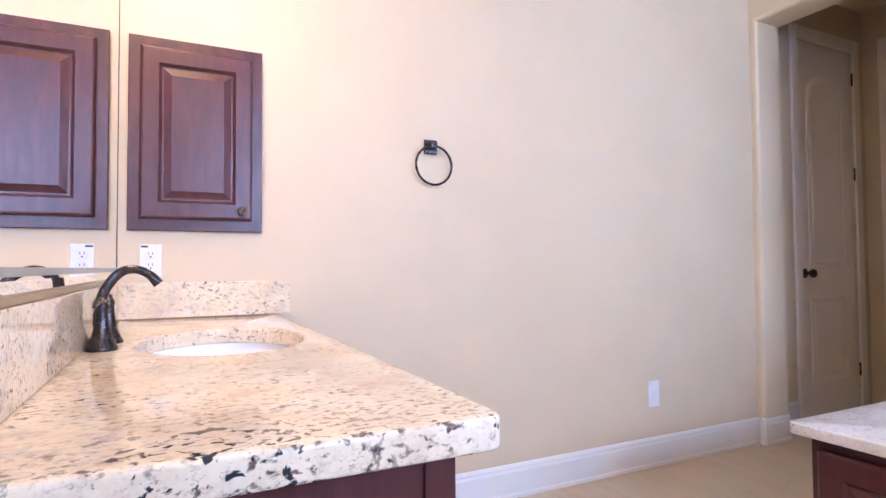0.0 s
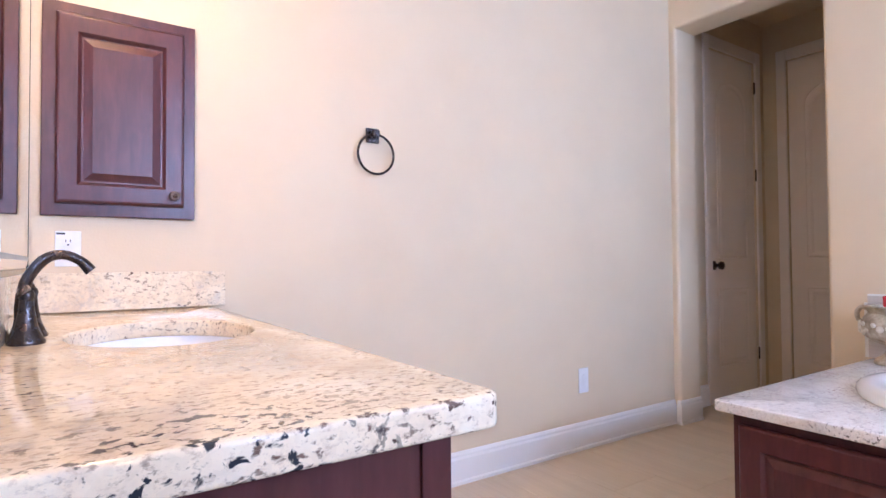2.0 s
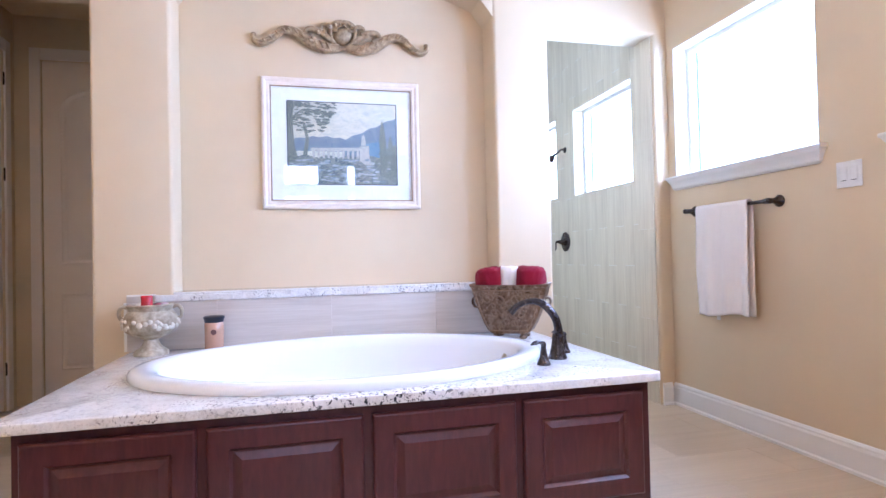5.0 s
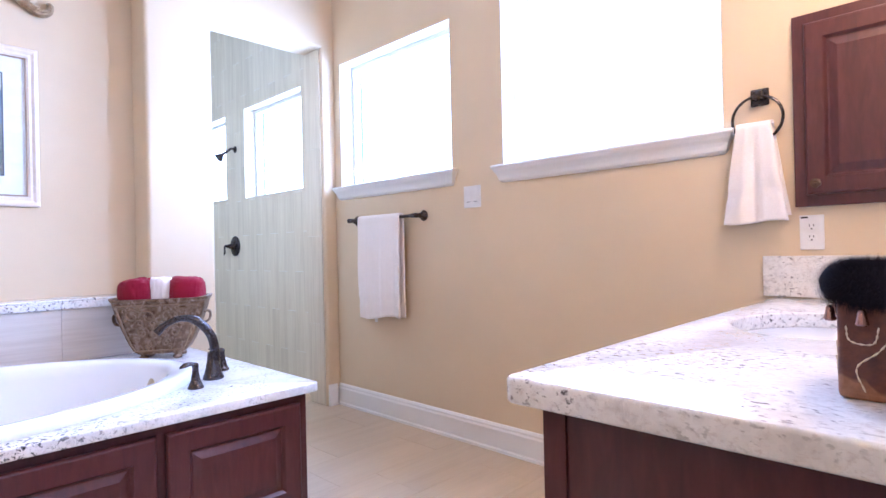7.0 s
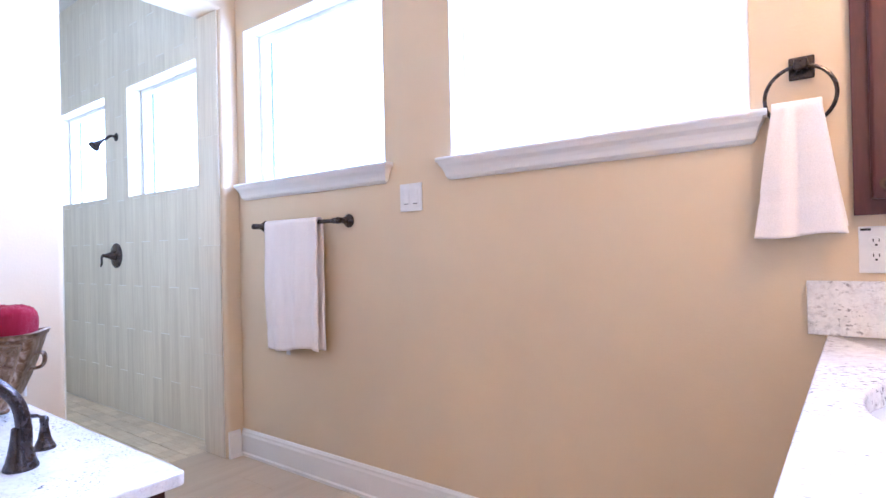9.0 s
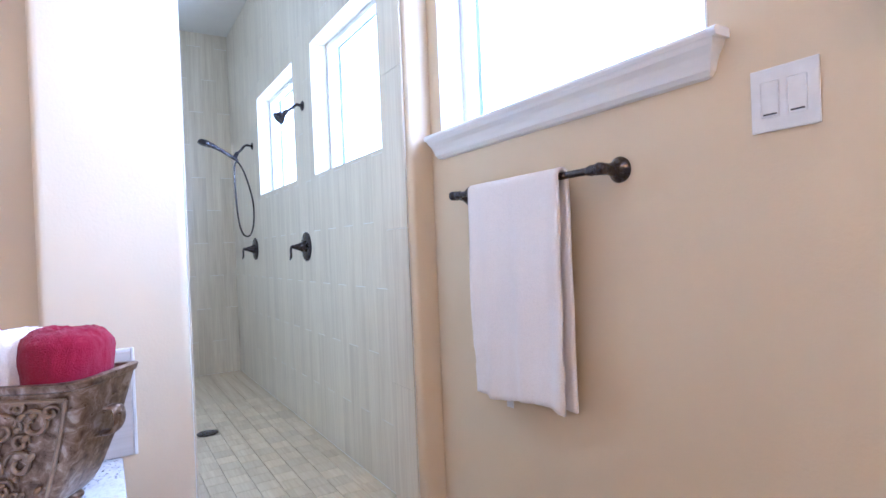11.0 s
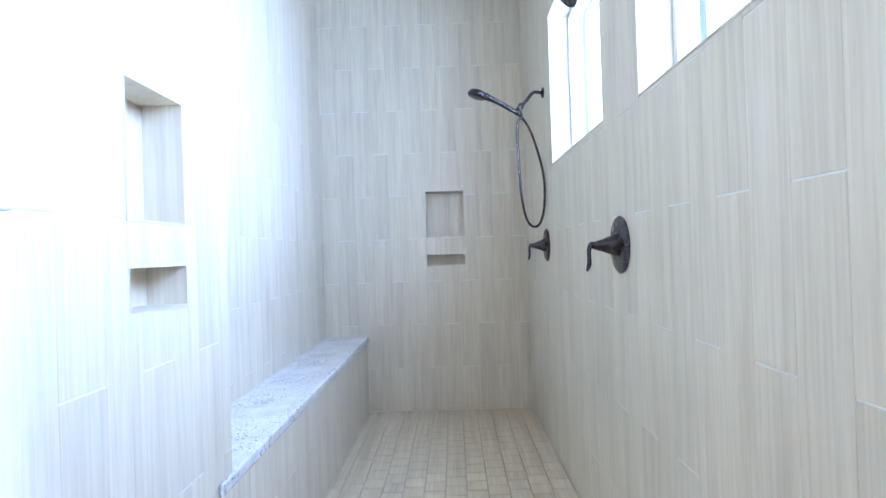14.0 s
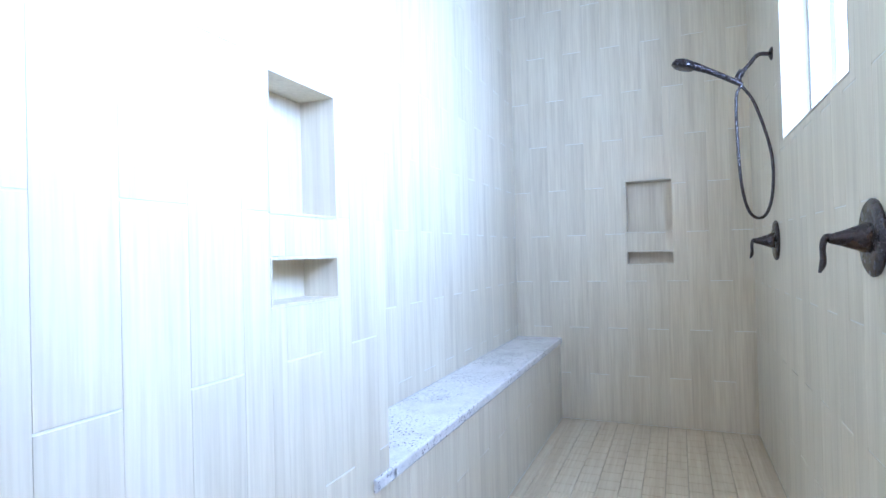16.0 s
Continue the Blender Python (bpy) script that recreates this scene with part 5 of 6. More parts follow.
# ---- things on the tub deck ----
urn_at = (3.580, 1.492, DZ)
M_URN = stone("aged_cream_stone", (0.26, 0.205, 0.135), (0.58, 0.50, 0.37), 26, 0.7, 0.5)
M_URNL = stone("pale_relief", (0.56, 0.50, 0.40), (0.78, 0.73, 0.62), 30, 0.7, 0.3)
t = thing("stone_urn", urn_at, "aged cream stone urn with flower relief on the tub deck", "urn")
bm = bmesh.new()
lathe(bm, [(rr * 1.03, h * 1.12) for rr, h in ((0.078, 0.0), (0.080, 0.010), (0.074, 0.022), (0.050, 0.036), (0.036, 0.056), (0.034, 0.070), (0.042, 0.074), (0.078, 0.088), (0.112, 0.108), (0.126, 0.132), (0.124, 0.160), (0.112, 0.184), (0.098, 0.200), (0.104, 0.216), (0.110, 0.224), (0.104, 0.230), (0.090, 0.226), (0.088, 0.200), (0.001, 0.198))], urn_at, (0, 0, 1), 40)
part("bowl", bm, M_URN, t, "", True)
for s in (-1, 1):
    p = smooth_path([(urn_at[0], urn_at[1] + s * 0.104, DZ + 0.237), (urn_at[0], urn_at[1] + s * 0.128, DZ + 0.246), (urn_at[0], urn_at[1] + s * 0.146, DZ + 0.222), (urn_at[0], urn_at[1] + s * 0.142, DZ + 0.190), (urn_at[0], urn_at[1] + s * 0.122, DZ + 0.178)], 5)
    bm = bmesh.new()
    tube(bm, p, fade([0.008, 0.010, 0.010, 0.009, 0.010], len(p)), 9)
    part("handle", bm, M_URN, t, "", True)
rnd = random.Random(11)
bm = bmesh.new()
for k in range(46):
    a, h = math.radians(180 + rnd.uniform(-105, 105)), rnd.uniform(0.138, 0.182)
    rr = 0.127
    c = Vector((urn_at[0] + rr * math.cos(a), urn_at[1] + rr * math.sin(a), DZ + h))
    lathe(bm, [(0.011, 0.0), (0.012, 0.004), (0.007, 0.009), (0.001, 0.010)], c, (math.cos(a), math.sin(a), 0.1), 7, rnd.uniform(0.7, 1.3))
part("flower_relief", bm, M_URNL, t, "pale raised flowers", True)
c = thing("votive_candle", (urn_at[0] - 0.03, urn_at[1] + 0.01, DZ + 0.2225), "small red glass candle standing in the urn", "candle")
bm = bmesh.new()
lathe(bm, [(0.022, 0), (0.026, 0.004), (0.028, 0.075), (0.026, 0.078), (0.022, 0.070), (0.001, 0.068)], (urn_at[0] - 0.03, urn_at[1] + 0.01, DZ + 0.2225), (0, 0, 1), 20)
part("cup", bm, plain("red_glass", (0.55, 0.02, 0.03), 0.12), c, "", True)
for i, (dx, dy, col) in enumerate(((0.0, -0.035, (0.05, 0.035, 0.05)), (0.02, -0.06, (0.55, 0.40, 0.38)), (-0.045, -0.045, (0.40, 0.06, 0.08)))):
    bm = bmesh.new()
    lathe(bm, [(0.016, 0), (0.024, 0.012), (0.025, 0.026), (0.016, 0.038), (0.001, 0.041)], (urn_at[0] + dx, urn_at[1] + dy, DZ + 0.2225), (0.1, 0.15, 1), 14)
    tagged(part("soap_ball", bm, plain("soap", col, 0.5), None, "", True), "small coloured soap ball lying in the urn", "soap")
jar = thing("candle_jar", (3.60, 1.195, DZ), "peach glass candle jar with a dark lid", "candle")
bm = bmesh.new()
lathe(bm, [(0.043, 0), (0.047, 0.006), (0.047, 0.142), (0.043, 0.148), (0.001, 0.148)], (3.60, 1.195, DZ), (0, 0, 1), 24)
part("glass_body", bm, plain("peach_wax", (0.55, 0.33, 0.22), 0.15), jar, "", True)
bm = bmesh.new()
lathe(bm, [(0.046, 0.1485), (0.048, 0.152), (0.048, 0.162), (0.053, 0.169), (0.053, 0.177), (0.046, 0.181), (0.001, 0.181)], (3.60, 1.195, DZ), (0, 0, 1), 24)
part("lid", bm, plain("dark_lid", (0.025, 0.03, 0.04), 0.4), jar, "dark metal lid", True)
bm = bmesh.new()
lathe(bm, [(0.014, 0.0), (0.014, 0.0015), (0.001, 0.0016)], (3.60 - 0.0466, 1.195 - 0.004, DZ + 0.10), (-1, -0.1, 0), 16)
part("seal", bm, plain("dark_seal", (0.12, 0.05, 0.04), 0.6), jar, "round dark label")

# footed planter with rolled towels, set cornerwise on the deck
bx, by, TURN = 3.468, -0.410, radians(-32)
M_PEWTER, _nt, _b = node_mat("aged_pewter_bronze", 0.36, 0.8)
_v = coords(_nt)
_nt.links.new(ramp(_nt, noise_tex(_nt, _v, 34, 6, 0.65, 0.6), [(0.34, (0.085, 0.046, 0.026)), (0.52, (0.23, 0.145, 0.085)), (0.70, (0.43, 0.34, 0.26))]), _b.inputs["Base Color"])
_nt.links.new(ramp(_nt, noise_tex(_nt, _v, 70, 4), [(0.3, 0.26), (0.7, 0.50)]), _b.inputs["Roughness"])
bump(_nt, _b, noise_tex(_nt, _v, 80, 4), 0.25, 0.002)
pl = thing("footed_planter", (bx, by, DZ), "antique bronze footed planter with scroll relief, full of rolled towels", "planter")
RIM = 0.272


def planter_half(k):
    """Half length and half depth of the bowl at a share k of its height."""
    return 0.106 + 0.116 * k ** 0.66, 0.078 + 0.032 * k ** 0.8


def planter_ring(bm, k, inset=0.0):
    ly, lx = planter_half(k)
    out = []
    for i in range(64):
        a = 2 * math.pi * i / 64
        ca, sa = math.cos(a), math.sin(a)
        x, y = math.copysign(abs(ca) ** 0.28, ca), math.copysign(abs(sa) ** 0.28, sa)
        out.append(bm.verts.new((bx + (lx - inset) * x, by + (ly - inset) * y, DZ + 0.028 + RIM * k + 0.007 * k ** 3 * abs(y) ** 6)))
    return out


bm = bmesh.new()
rings = [planter_ring(bm, k) for k in (0.0, 0.06, 0.2, 0.4, 0.6, 0.8, 0.93)] + [planter_ring(bm, 0.94, -0.004), planter_ring(bm, 0.99, -0.005), planter_ring(bm, 1.0, 0.0)]
rings += [planter_ring(bm, k, 0.012) for k in (0.995, 0.8, 0.4, 0.08)]
skin(bm, rings)
part("bowl", bm, M_PEWTER, pl, "mottled pewter and bronze bowl", True)
SCROLLS = [(-0.62, 0.78, 0.13, 1), (-0.26, 0.74, 0.14, -1), (0.0, 0.50, 0.13, 1), (-0.46, 0.44, 0.12, 1), (-0.24, 0.22, 0.09, -1), (-0.80, 0.88, 0.06, -1), (-0.48, 0.63, 0.07, -1), (-0.14, 0.40, 0.08, 1), (-0.44, 0.92, 0.05, 1), (-0.14, 0.62, 0.07, 1), (-0.40, 0.14, 0.05, 1)]
for s in (-1, 1):
    def on(u, k, d=0.003):
        """A point of the long face; u from -1 to 1 across it, k its share of the height."""
        ly, lx = planter_half(k)
        return Vector((bx + s * (lx + d), by + u * ly, DZ + 0.028 + RIM * k))
    bm = bmesh.new()
    edge = [on(u, 0.88) for u in np.linspace(-0.86, 0.86, 12)] + [on(0.86, k) for k in np.linspace(0.84, 0.10, 10)]
    edge += [on(u, 0.06) for u in np.linspace(0.86, -0.86, 10)] + [on(-0.86, k) for k in np.linspace(0.10, 0.84, 10)]
    tube(bm, edge + [edge[0]], 0.0048, 6)
    part("border", bm, M_RELIEF, pl, "", True)
    for u, k, rr, turn in SCROLLS + [(-u, k, rr, -turn) for u, k, rr, turn in SCROLLS]:
        pts = [on(u * 0.92 + turn * rr * 1.5 * (1 - i / 20) * math.cos(i * 0.48), min(0.86, max(0.08, k * 0.9 + rr * (1 - i / 20) * math.sin(i * 0.48)))) for i in range(17)]
        bm = bmesh.new()
        tube(bm, pts, fade([0.003, 0.0062, 0.0035], len(pts)), 6)
        part("scroll", bm, M_RELIEF, pl, "", True)
    rnd_s = random.Random(21)
    for i in range(24):
        bm = bmesh.new()
        lathe(bm, [(0.006, -0.002), (0.007, 0.002), (0.0045, 0.006), (0.001, 0.007)], on(rnd_s.uniform(-0.75, 0.75), rnd_s.uniform(0.12, 0.82)), (s, 0, 0.1), 7, rnd_s.uniform(0.8, 1.8))
        part("relief_leaf", bm, M_RELIEF, pl, "", True)
for s in (-1, 1):
    end = planter_half(0.62)[0]
    p = smooth_path([(bx, by + s * (end - 0.004), DZ + 0.218), (bx, by + s * (end + 0.026), DZ + 0.222), (bx, by + s * (end + 0.034), DZ + 0.200), (bx, by + s * (end + 0.022), DZ + 0.172), (bx, by + s * (end - 0.016), DZ + 0.164)], 5)
    bm = bmesh.new()
    rings = []
    for i, q in enumerate(p):
        d = (p[min(i + 1, len(p) - 1)] - p[max(i - 1, 0)]).normalized()
        rings.append(ring_of(bm, q, Vector((1, 0, 0)), d.cross(Vector((1, 0, 0))), 0.021, 0.006, 12))
    skin(bm, rings)
    part("handle", bm, M_PEWTER, pl, "broad strap handle", True)
for sx in (-1, 1):
    for sy in (-1, 1):
        bm = bmesh.new()
        lathe(bm, [(0.018, 0.0), (0.023, 0.006), (0.022, 0.013), (0.015, 0.019), (0.020, 0.026), (0.023, 0.034)], (bx + sx * 0.052, by + sy * 0.076, DZ), (0, 0, 1), 14)
        part("foot", bm, M_PEWTER, pl, "", True)
pl.rotation_euler.z = TURN


def rolled_towel(cx, cy, r, z0, z1, material, lean, label):
    bm = bmesh.new()
    a = Vector((lean[0], lean[1], 1)).normalized()
    prof = [(r * 0.90, 0.0), (r * 1.0, 0.02), (r * 1.04, (z1 - z0) * 0.55), (r * 1.02, (z1 - z0) * 0.82), (r * 0.88, (z1 - z0) * 0.95), (r * 0.68, z1 - z0), (r * 0.60, (z1 - z0) * 0.965), (r * 0.46, (z1 - z0) * 0.995), (r * 0.36, (z1 - z0) * 0.95), (r * 0.22, (z1 - z0) * 0.985), (r * 0.04, (z1 - z0) * 0.96)]
    lathe(bm, prof, (cx, cy, z0), a, 40)
    bmesh.ops.subdivide_edges(bm, edges=bm.edges[:], cuts=2, use_grid_fill=True)
    for v in bm.verts:
        v.co += Vector((noise.noise(v.co * 16), noise.noise(v.co * 16 + Vector((7, 0, 0))), noise.noise(v.co * 22 + Vector((0, 9, 0))) * 1.1)) * 0.010 + Vector((noise.noise(v.co * 90), noise.noise(v.co * 90 + Vector((3, 0, 0))), noise.noise(v.co * 90 + Vector((0, 5, 0))))) * 0.0035
    return tagged(part("rolled_towel", bm, material, None, "", True), label, "towel", "rolled towels in the planter")


for along, rr, top, mat, word in ((0.106, 0.085, 0.396, M_RED, "dark red"), (0.0, 0.062, 0.400, M_TOWEL, "white"), (-0.106, 0.086, 0.400, M_RED, "dark red")):
    dx, dy = -along * math.sin(TURN), along * math.cos(TURN)
    rolled_towel(bx + dx, by + dy, rr, DZ + 0.262, DZ + top, mat, (dx * 0.9, dy * 0.9), "rolled %s terry towel in the planter" % word)

# ---- things on the south vanity ----
tb = (0.553, -0.286)
M_LEATHER, _nt, _b = node_mat("patched_leather", 0.5)
_v = coords(_nt)
_hide = ramp(_nt, noise_tex(_nt, _v, 17, 2, 0.4, 0.5), [(0.47, 0.0), (0.51, 1.0)])
_pale = ramp(_nt, noise_tex(_nt, _v, 90, 5), [(0.3, (0.20, 0.082, 0.034)), (0.7, (0.30, 0.135, 0.060))])
_dark = ramp(_nt, noise_tex(_nt, _v, 70, 5), [(0.3, (0.055, 0.016, 0.010)), (0.7, (0.125, 0.036, 0.018))])
_nt.links.new(mix(_nt, _hide, _pale, _dark), _b.inputs["Base Color"])
bump(_nt, _b, noise_tex(_nt, _v, 160, 4), 0.4, 0.002)
M_FUR = plain("dark_fur", (0.020, 0.017, 0.026), 0.95, 0.0, 0.12)
M_STITCH = plain("cream_stitch", (0.62, 0.52, 0.36), 0.8)
box_t = thing("tissue_box_cover", (*tb, VH), "tooled brown leather tissue box cover with dark fur trim and bells", "tissue box")
hw, hh = 0.072, 0.128
part("leather_body", box(tb[0] - hw, tb[0] + hw, tb[1] - hw, tb[1] + hw, VH + 0.0005, VH + hh, 0.008, 3), M_LEATHER, box_t, "", True)
rnd = random.Random(3)
bm = bmesh.new()
loop = []
for i in range(64):
    a = 2 * math.pi * i / 64
    ca, sa = math.cos(a), math.sin(a)
    loop.append(Vector((tb[0] + (hw + 0.004) * math.copysign(abs(ca) ** 0.55, ca), tb[1] + (hw + 0.004) * math.copysign(abs(sa) ** 0.55, sa), VH + hh + 0.012)))
rings = []
for i, p in enumerate(loop):
    d = (loop[(i + 1) % 64] - loop[i - 1]).normalized()
    side = d.cross(Vector((0, 0, 1)))
    rings.append(ring_of(bm, p, side, Vector((0, 0, 1)), 0.020, 0.022, 16))
skin(bm, rings + [rings[0]], True, False)
for i in range(40000):
    k = rnd.randrange(64)
    p = loop[k].lerp(loop[(k + 1) % 64], rnd.random())
    d = (loop[(k + 1) % 64] - loop[k - 1]).normalized()
    side = d.cross(Vector((0, 0, 1)))
    th = rnd.uniform(0, 2 * math.pi)
    out = side * math.cos(th) + Vector((0, 0, math.sin(th)))
    root = p + side * 0.0195 * math.cos(th) + Vector((0, 0, 0.0215 * math.sin(th)))
    tip2 = root + out * rnd.uniform(0.004, 0.012) + Vector((rnd.uniform(-1, 1), rnd.uniform(-1, 1), rnd.uniform(-1, 0.6))) * 0.007
    q = d * 0.00035
    bm.faces.new([bm.verts.new(root - q), bm.verts.new(root + q), bm.verts.new(tip2)])
part("fur_trim", bm, M_FUR, box_t, "dark brown fur trim", True)
part("tissue_slot", box(tb[0] - 0.05, tb[0] + 0.05, tb[1] - 0.035, tb[1] + 0.035, VH + hh + 0.0005, VH + hh + 0.012, 0.004), plain("pink_lining", (0.70, 0.50, 0.46), 0.7), box_t)
M_BELL = plain("copper_bell", (0.34, 0.20, 0.18), 0.22, 0.9)
for face in range(4):
    for k in range(3):
        u = (-0.045, 0.0, 0.045)[k]
        px, py = [(u, hw + 0.010), (u, -hw - 0.010), (hw + 0.010, u), (-hw - 0.010, u)][face]
        bm = bmesh.new()
        lathe(bm, [(0.002, 0.020), (0.0045, 0.017), (0.0055, 0.009), (0.0075, 0.002), (0.006, 0.0), (0.001, 0.001)][::-1], (tb[0] + px, tb[1] + py, VH + 0.092), (0, 0, 1), 12)
        part("bell", bm, M_BELL, box_t, "small copper bell", True)
for face in range(4):
    for pts in ([(-0.060, 0.070), (-0.046, 0.040), (-0.024, 0.008)], [(-0.062, 0.052), (-0.055, 0.030), (-0.034, 0.010)], [(-0.040, 0.085), (-0.030, 0.060), (-0.004, 0.050), (0.000, 0.075), (-0.018, 0.088)], [(0.012, 0.090), (0.030, 0.062), (0.052, 0.040), (0.044, 0.012)], [(-0.008, 0.050), (0.002, 0.028), (-0.004, 0.010)], [(0.030, 0.090), (0.036, 0.070), (0.058, 0.072), (0.062, 0.090)]):
        sp = smooth_path([[(u, hw + 0.001, z), (-u, -hw - 0.001, z), (hw + 0.001, -u, z), (-hw - 0.001, u, z)][face] for u, z in pts], 6)
        bm = bmesh.new()
        tube(bm, [Vector((tb[0], tb[1], VH)) + p for p in sp], [0.0006 + 0.0008 * (i % 2) for i in range(len(sp))], 5)
        part("stitching", bm, M_STITCH, box_t, "cream stitched line")
bm = bmesh.new()
n = 12
grid = []
for j in range(9):
    v = j / 8
    grid.append([bm.verts.new((tb[0] - 0.012 + (i / n - 0.5) * (0.055 + 0.012 * v), tb[1] + 0.012 * math.sin(i / n * 7.0) * (0.4 + v) + 0.012 * v, VH + hh + 0.006 + 0.090 * v * (1 - 0.30 * abs(i / n - 0.62)))) for i in range(n + 1)])
for a, b in zip(grid, grid[1:]):
    for i in range(n):
        bm.faces.new((a[i], a[i + 1], b[i + 1], b[i]))
tis = part("paper_tissue", bm, plain("tissue_paper", (0.86, 0.84, 0.82), 0.9), None, "", True)
mod = tis.modifiers.new("thickness", "SOLIDIFY")
mod.thickness = 0.001
tagged(tis, "white paper tissue pulled up out of the box", "tissue")

# small clock figurine
M_CLOCKB = stone("clock_bronze", (0.085, 0.042, 0.022), (0.24, 0.135, 0.07), 40, 0.4, 0.5)
ck = (0.612, -1.475)
cl = thing("mantel_clock", (*ck, VH), "small bronze-brown ornamental table clock with a cream dial", "clock")
bm = bmesh.new()
for k, (w, z0, z1) in enumerate(((0.078, 0.0005, 0.010), (0.070, 0.0105, 0.020), (0.060, 0.0205, 0.032), (0.050, 0.0325, 0.050))):
    add_box(bm, ck[0] - w, ck[0] + w, ck[1] - w * 0.55, ck[1] + w * 0.55, VH + z0, VH + z1, 0.003)
part("stepped_base", bm, M_CLOCKB, cl, "", True)
bm = bmesh.new()
prism(bm, [(ck[0] - 0.046, VH + 0.0505), (ck[0] + 0.046, VH + 0.0505), (ck[0] + 0.040, VH + 0.09), (ck[0] + 0.046, VH + 0.135), (ck[0] + 0.040, VH + 0.19), (ck[0] + 0.022, VH + 0.225), (ck[0] - 0.022, VH + 0.225), (ck[0] - 0.040, VH + 0.19), (ck[0] - 0.046, VH + 0.135), (ck[0] - 0.040, VH + 0.09)], 1, ck[1] - 0.022, ck[1] + 0.022, 0.003)
part("case", bm, M_CLOCKB, cl, "", True)
bm = bmesh.new()
for s in (-1, 1):
    p = smooth_path([(ck[0] + s * 0.040, ck[1] + 0.01, VH + 0.20), (ck[0] + s * 0.054, ck[1] + 0.01, VH + 0.210), (ck[0] + s * 0.052, ck[1] + 0.01, VH + 0.228), (ck[0] + s * 0.040, ck[1] + 0.01, VH + 0.226)], 5)
    tube(bm, p, fade([0.009, 0.010, 0.009, 0.006], len(p)), 8)
lathe(bm, [(0.022, 0.0), (0.028, 0.012), (0.022, 0.026), (0.028, 0.038), (0.020, 0.052), (0.010, 0.060), (0.001, 0.062)], (ck[0], ck[1], VH + 0.222), (0, 0, 1), 16)
part("crest", bm, M_CLOCKB, cl, "", True)
dcx = ck[0] + 0.010
bm = bmesh.new()
lathe(bm, [(0.036, 0.0), (0.037, 0.005), (0.033, 0.008), (0.0325, 0.005)], (dcx, ck[1] + 0.0222, VH + 0.174), (0, 1, 0), 28, 1.0, False)
part("bezel", bm, plain("brass", (0.42, 0.24, 0.12), 0.3, 0.9), cl, "copper bezel", True)
bm = bmesh.new()
lathe(bm, [(0.032, 0.0), (0.032, 0.004), (0.001, 0.004)], (dcx, ck[1] + 0.0224, VH + 0.174), (0, 1, 0), 28)
dial = part("dial", bm, plain("cream_dial", (0.80, 0.74, 0.62), 0.5), cl, "cream dial")
for ang, ln in ((20, 0.011), (-52, 0.019)):
    bm = bmesh.new()
    a = math.radians(ang)
    tube(bm, [(dcx, ck[1] + 0.0275, VH + 0.174), (dcx - ln * math.sin(a), ck[1] + 0.0275, VH + 0.174 + ln * math.cos(a))], 0.0012, 6)
    part("hand", bm, M_SLOT, dial)
for k in range(12):
    a = math.radians(30 * k)
    bm = bmesh.new()
    tube(bm, [(dcx + 0.024 * math.sin(a), ck[1] + 0.0266, VH + 0.174 + 0.024 * math.cos(a)), (dcx + 0.028 * math.sin(a), ck[1] + 0.0266, VH + 0.174 + 0.028 * math.cos(a))], 0.0009, 5)
    part("hour_mark", bm, M_SLOT, dial)
cl.scale = (1.14, 1.14, 1.14)
# amber jar beside it
bm = bmesh.new()
lathe(bm, [(0.034, 0.0), (0.038, 0.008), (0.030, 0.016), (0.040, 0.024), (0.042, 0.10), (0.038, 0.106), (0.001, 0.104)], (0.560, -1.385, VH + 0.0005), (0, 0, 1), 20)
tagged(part("amber_candle", bm, plain("amber_wax", (0.66, 0.42, 0.13), 0.35), None, "", True), "amber yellow pillar candle on a dark stand", "candle")

# ---- floor and wall tiles ----
vanity_and_tub = [(WX, VX - 0.12, VN + 0.06, NY), (WX, VX - 0.12, SY, VS - 0.06), (FX + 0.03, PX, DY0 + 0.05, DY1 - 0.06)]
lay_tiles(floor, 2, -0.006, 1, WX - 0.15, PX, SY, NY, vanity_and_tub, 0.305, 0.61, M_FLOOR, 0.0055, "v", (1.05, SY), 0.33, gap=0.0004)
lay_tiles(hall_floor, 2, -0.006, 1, PX + 0.0, HX, 1.561, HY, [(PX, PX + PT, 1.561, HALL_Y[0]), (PX, PX + PT, HALL_Y[1], HY)], 0.305, 0.61, M_FLOOR, 0.0055, "v", (1.05, SY), 0.33, gap=0.0004)
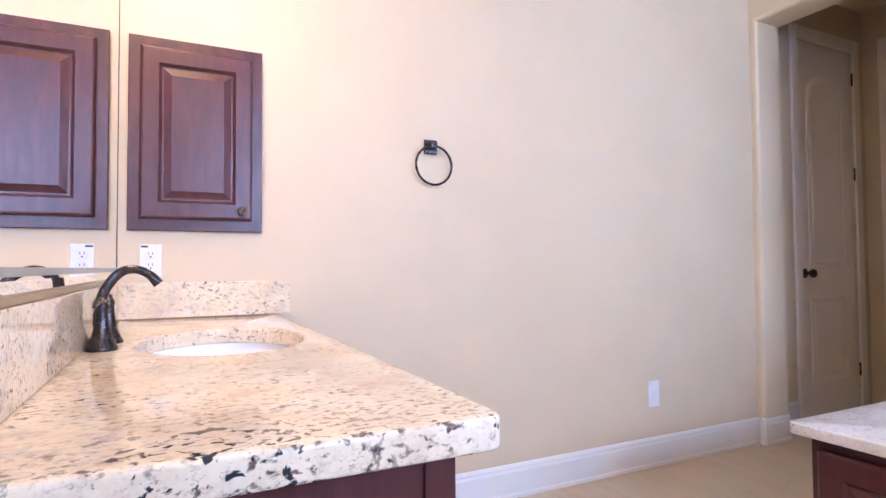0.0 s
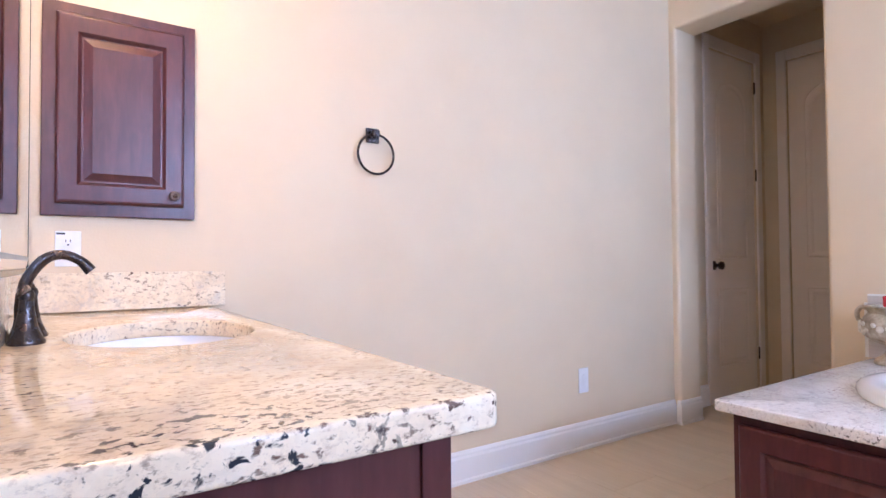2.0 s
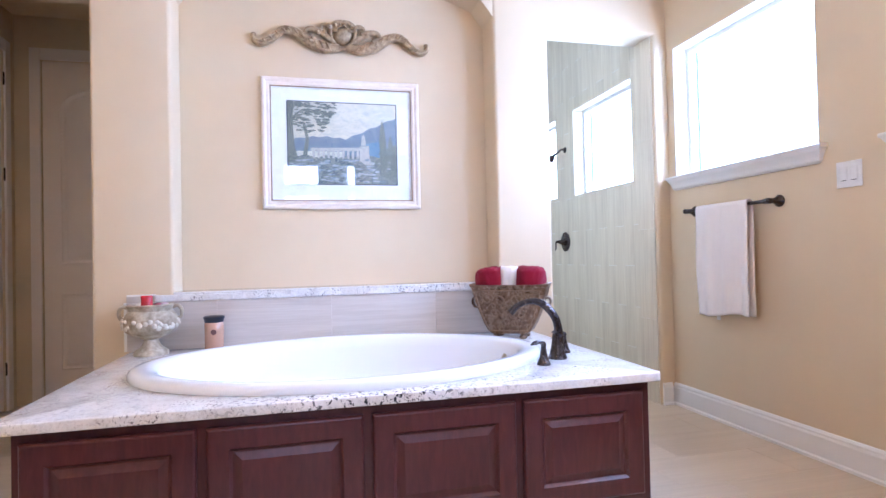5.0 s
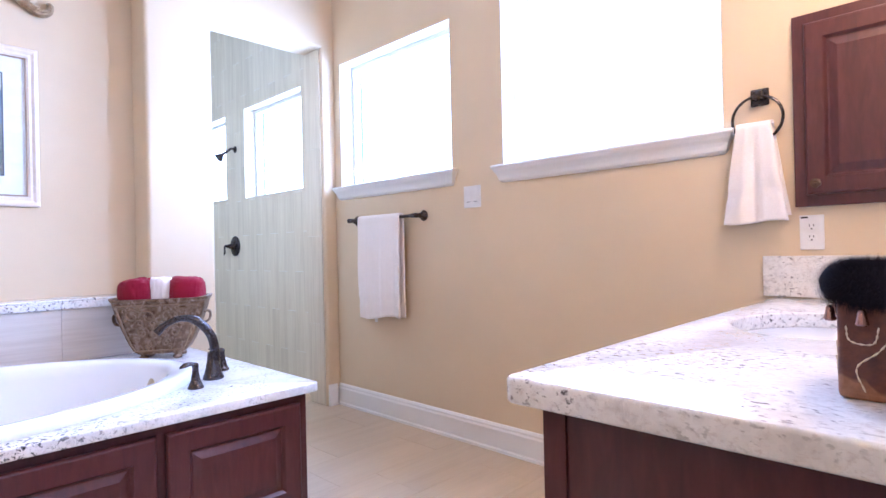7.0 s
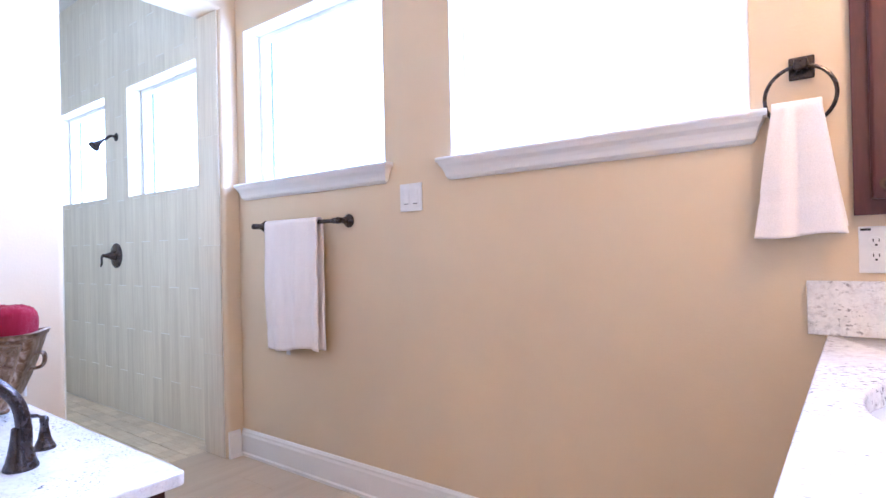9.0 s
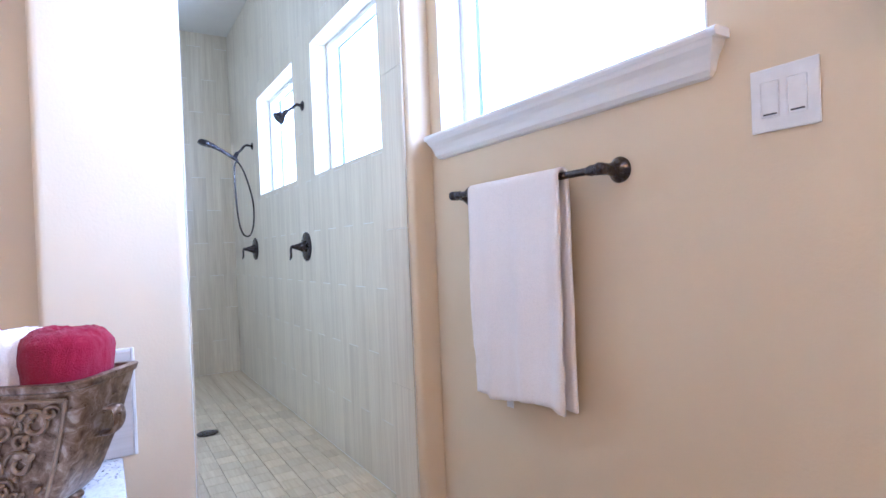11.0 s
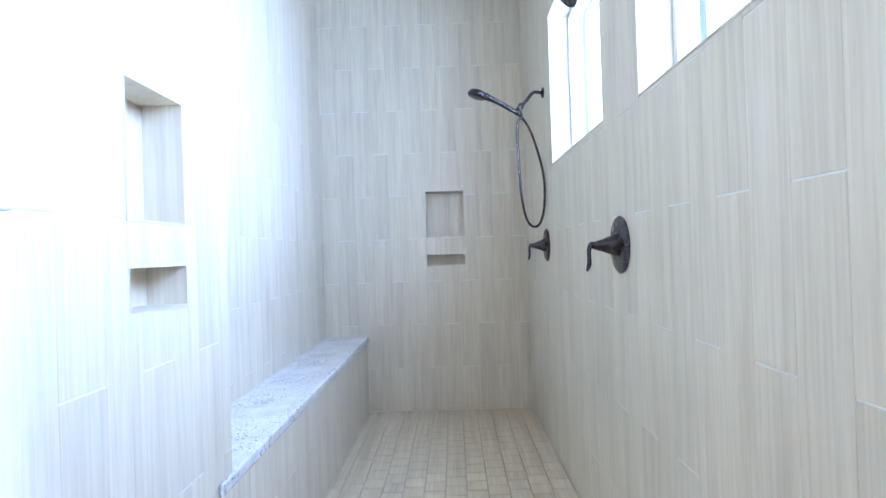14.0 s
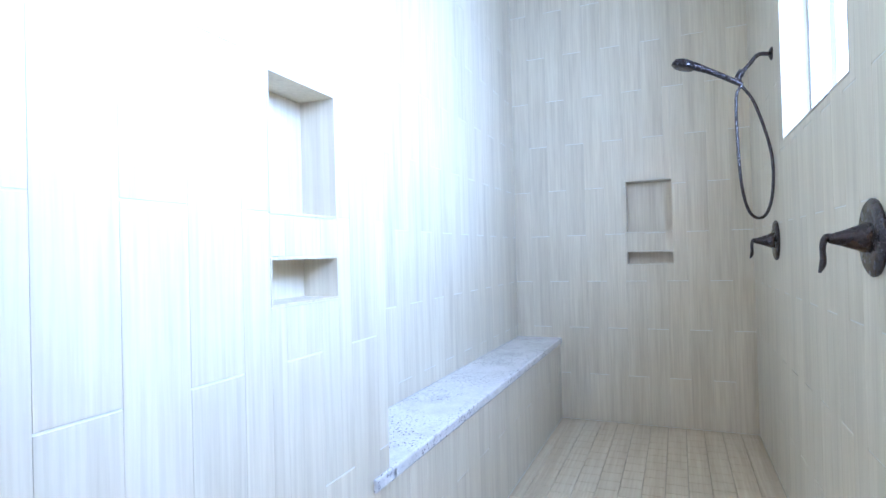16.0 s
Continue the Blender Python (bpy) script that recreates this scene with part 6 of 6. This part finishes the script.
lay_tiles(shower_floor, 2, -0.006, 1, PX + PT + 0.010, EX, SY, SNY, [(5.562, 5.686, -1.148, -1.024)], 0.105, 0.100, M_MOSAIC, 0.006, "u", (PX + PT, SY), 0.5, "mosaic_tile", 6.3, 0.0014)
TW, TH = 0.1225, 0.61
lay_tiles(shower_south, 1, SY - 0.0018, 1, PX + 0.02, EX, 0, CEIL, south_holes[2:], TW, TH, M_TILE, 0.0018, "v", (4.157 - 10 * TW, 0.305 - TH), gap=0.0002, gap_v=0.0018)
lay_tiles(shower_north, 1, SNY + 0.0018, -1, PX + PT + 0.010, ALX, 0, CEIL, N_NICHE, TW, TH, M_TILE, 0.0018, "v", (4.157 - 10 * TW, 0.295 - TH), gap=0.0002, gap_v=0.0018)
lay_tiles(alcove_wall, 1, ALC + 0.0018, -1, ALX, EX, 0.534, CEIL, [], TW, TH, M_TILE, 0.0018, "v", (ALX, 0.305 - TH), gap=0.0002, gap_v=0.0018)
lay_tiles(alcove_end, 0, ALX - 0.0018, 1, SNY, ALC, 0.534, CEIL, [], TW, TH, M_TILE, 0.0018, "v", (SNY, 0.305 - TH), gap=0.0002, gap_v=0.0018)
lay_tiles(shower_east, 0, EX + 0.0018, -1, SY, ALC, 0, CEIL, E_NICHE + [(SNY, ALC, 0, 0.534)], TW, TH, M_TILE, 0.0018, "v", (-0.558 - 12 * TW, 0.305 - TH), gap=0.0002, gap_v=0.0018)
lay_tiles(bench, 1, SNY + 0.0018, -1, ALX, EX, 0, 0.50, [], TW, TH, M_TILE, 0.0018, "v", (ALX, 0.305 - TH), gap=0.0002, gap_v=0.0018)
for wall_ob, axis, plane, sign, niches in ((shower_north, 1, SNY, 1, N_NICHE), (shower_east, 0, EX, 1, E_NICHE)):
    for u0, u1, z0, z1 in niches:
        for a, b, c, d in ((u0, u0 + 0.005, z0, z1), (u1 - 0.005, u1, z0, z1), (u0 + 0.005, u1 - 0.005, z0, z0 + 0.005), (u0 + 0.005, u1 - 0.005, z1 - 0.005, z1)):
            q0, q1 = plane - 0.001, plane + 0.0955
            part("niche_lining", box(q0, q1, a, b, c, d) if axis == 0 else box(a, b, q0, q1, c, d), M_TILE, wall_ob)
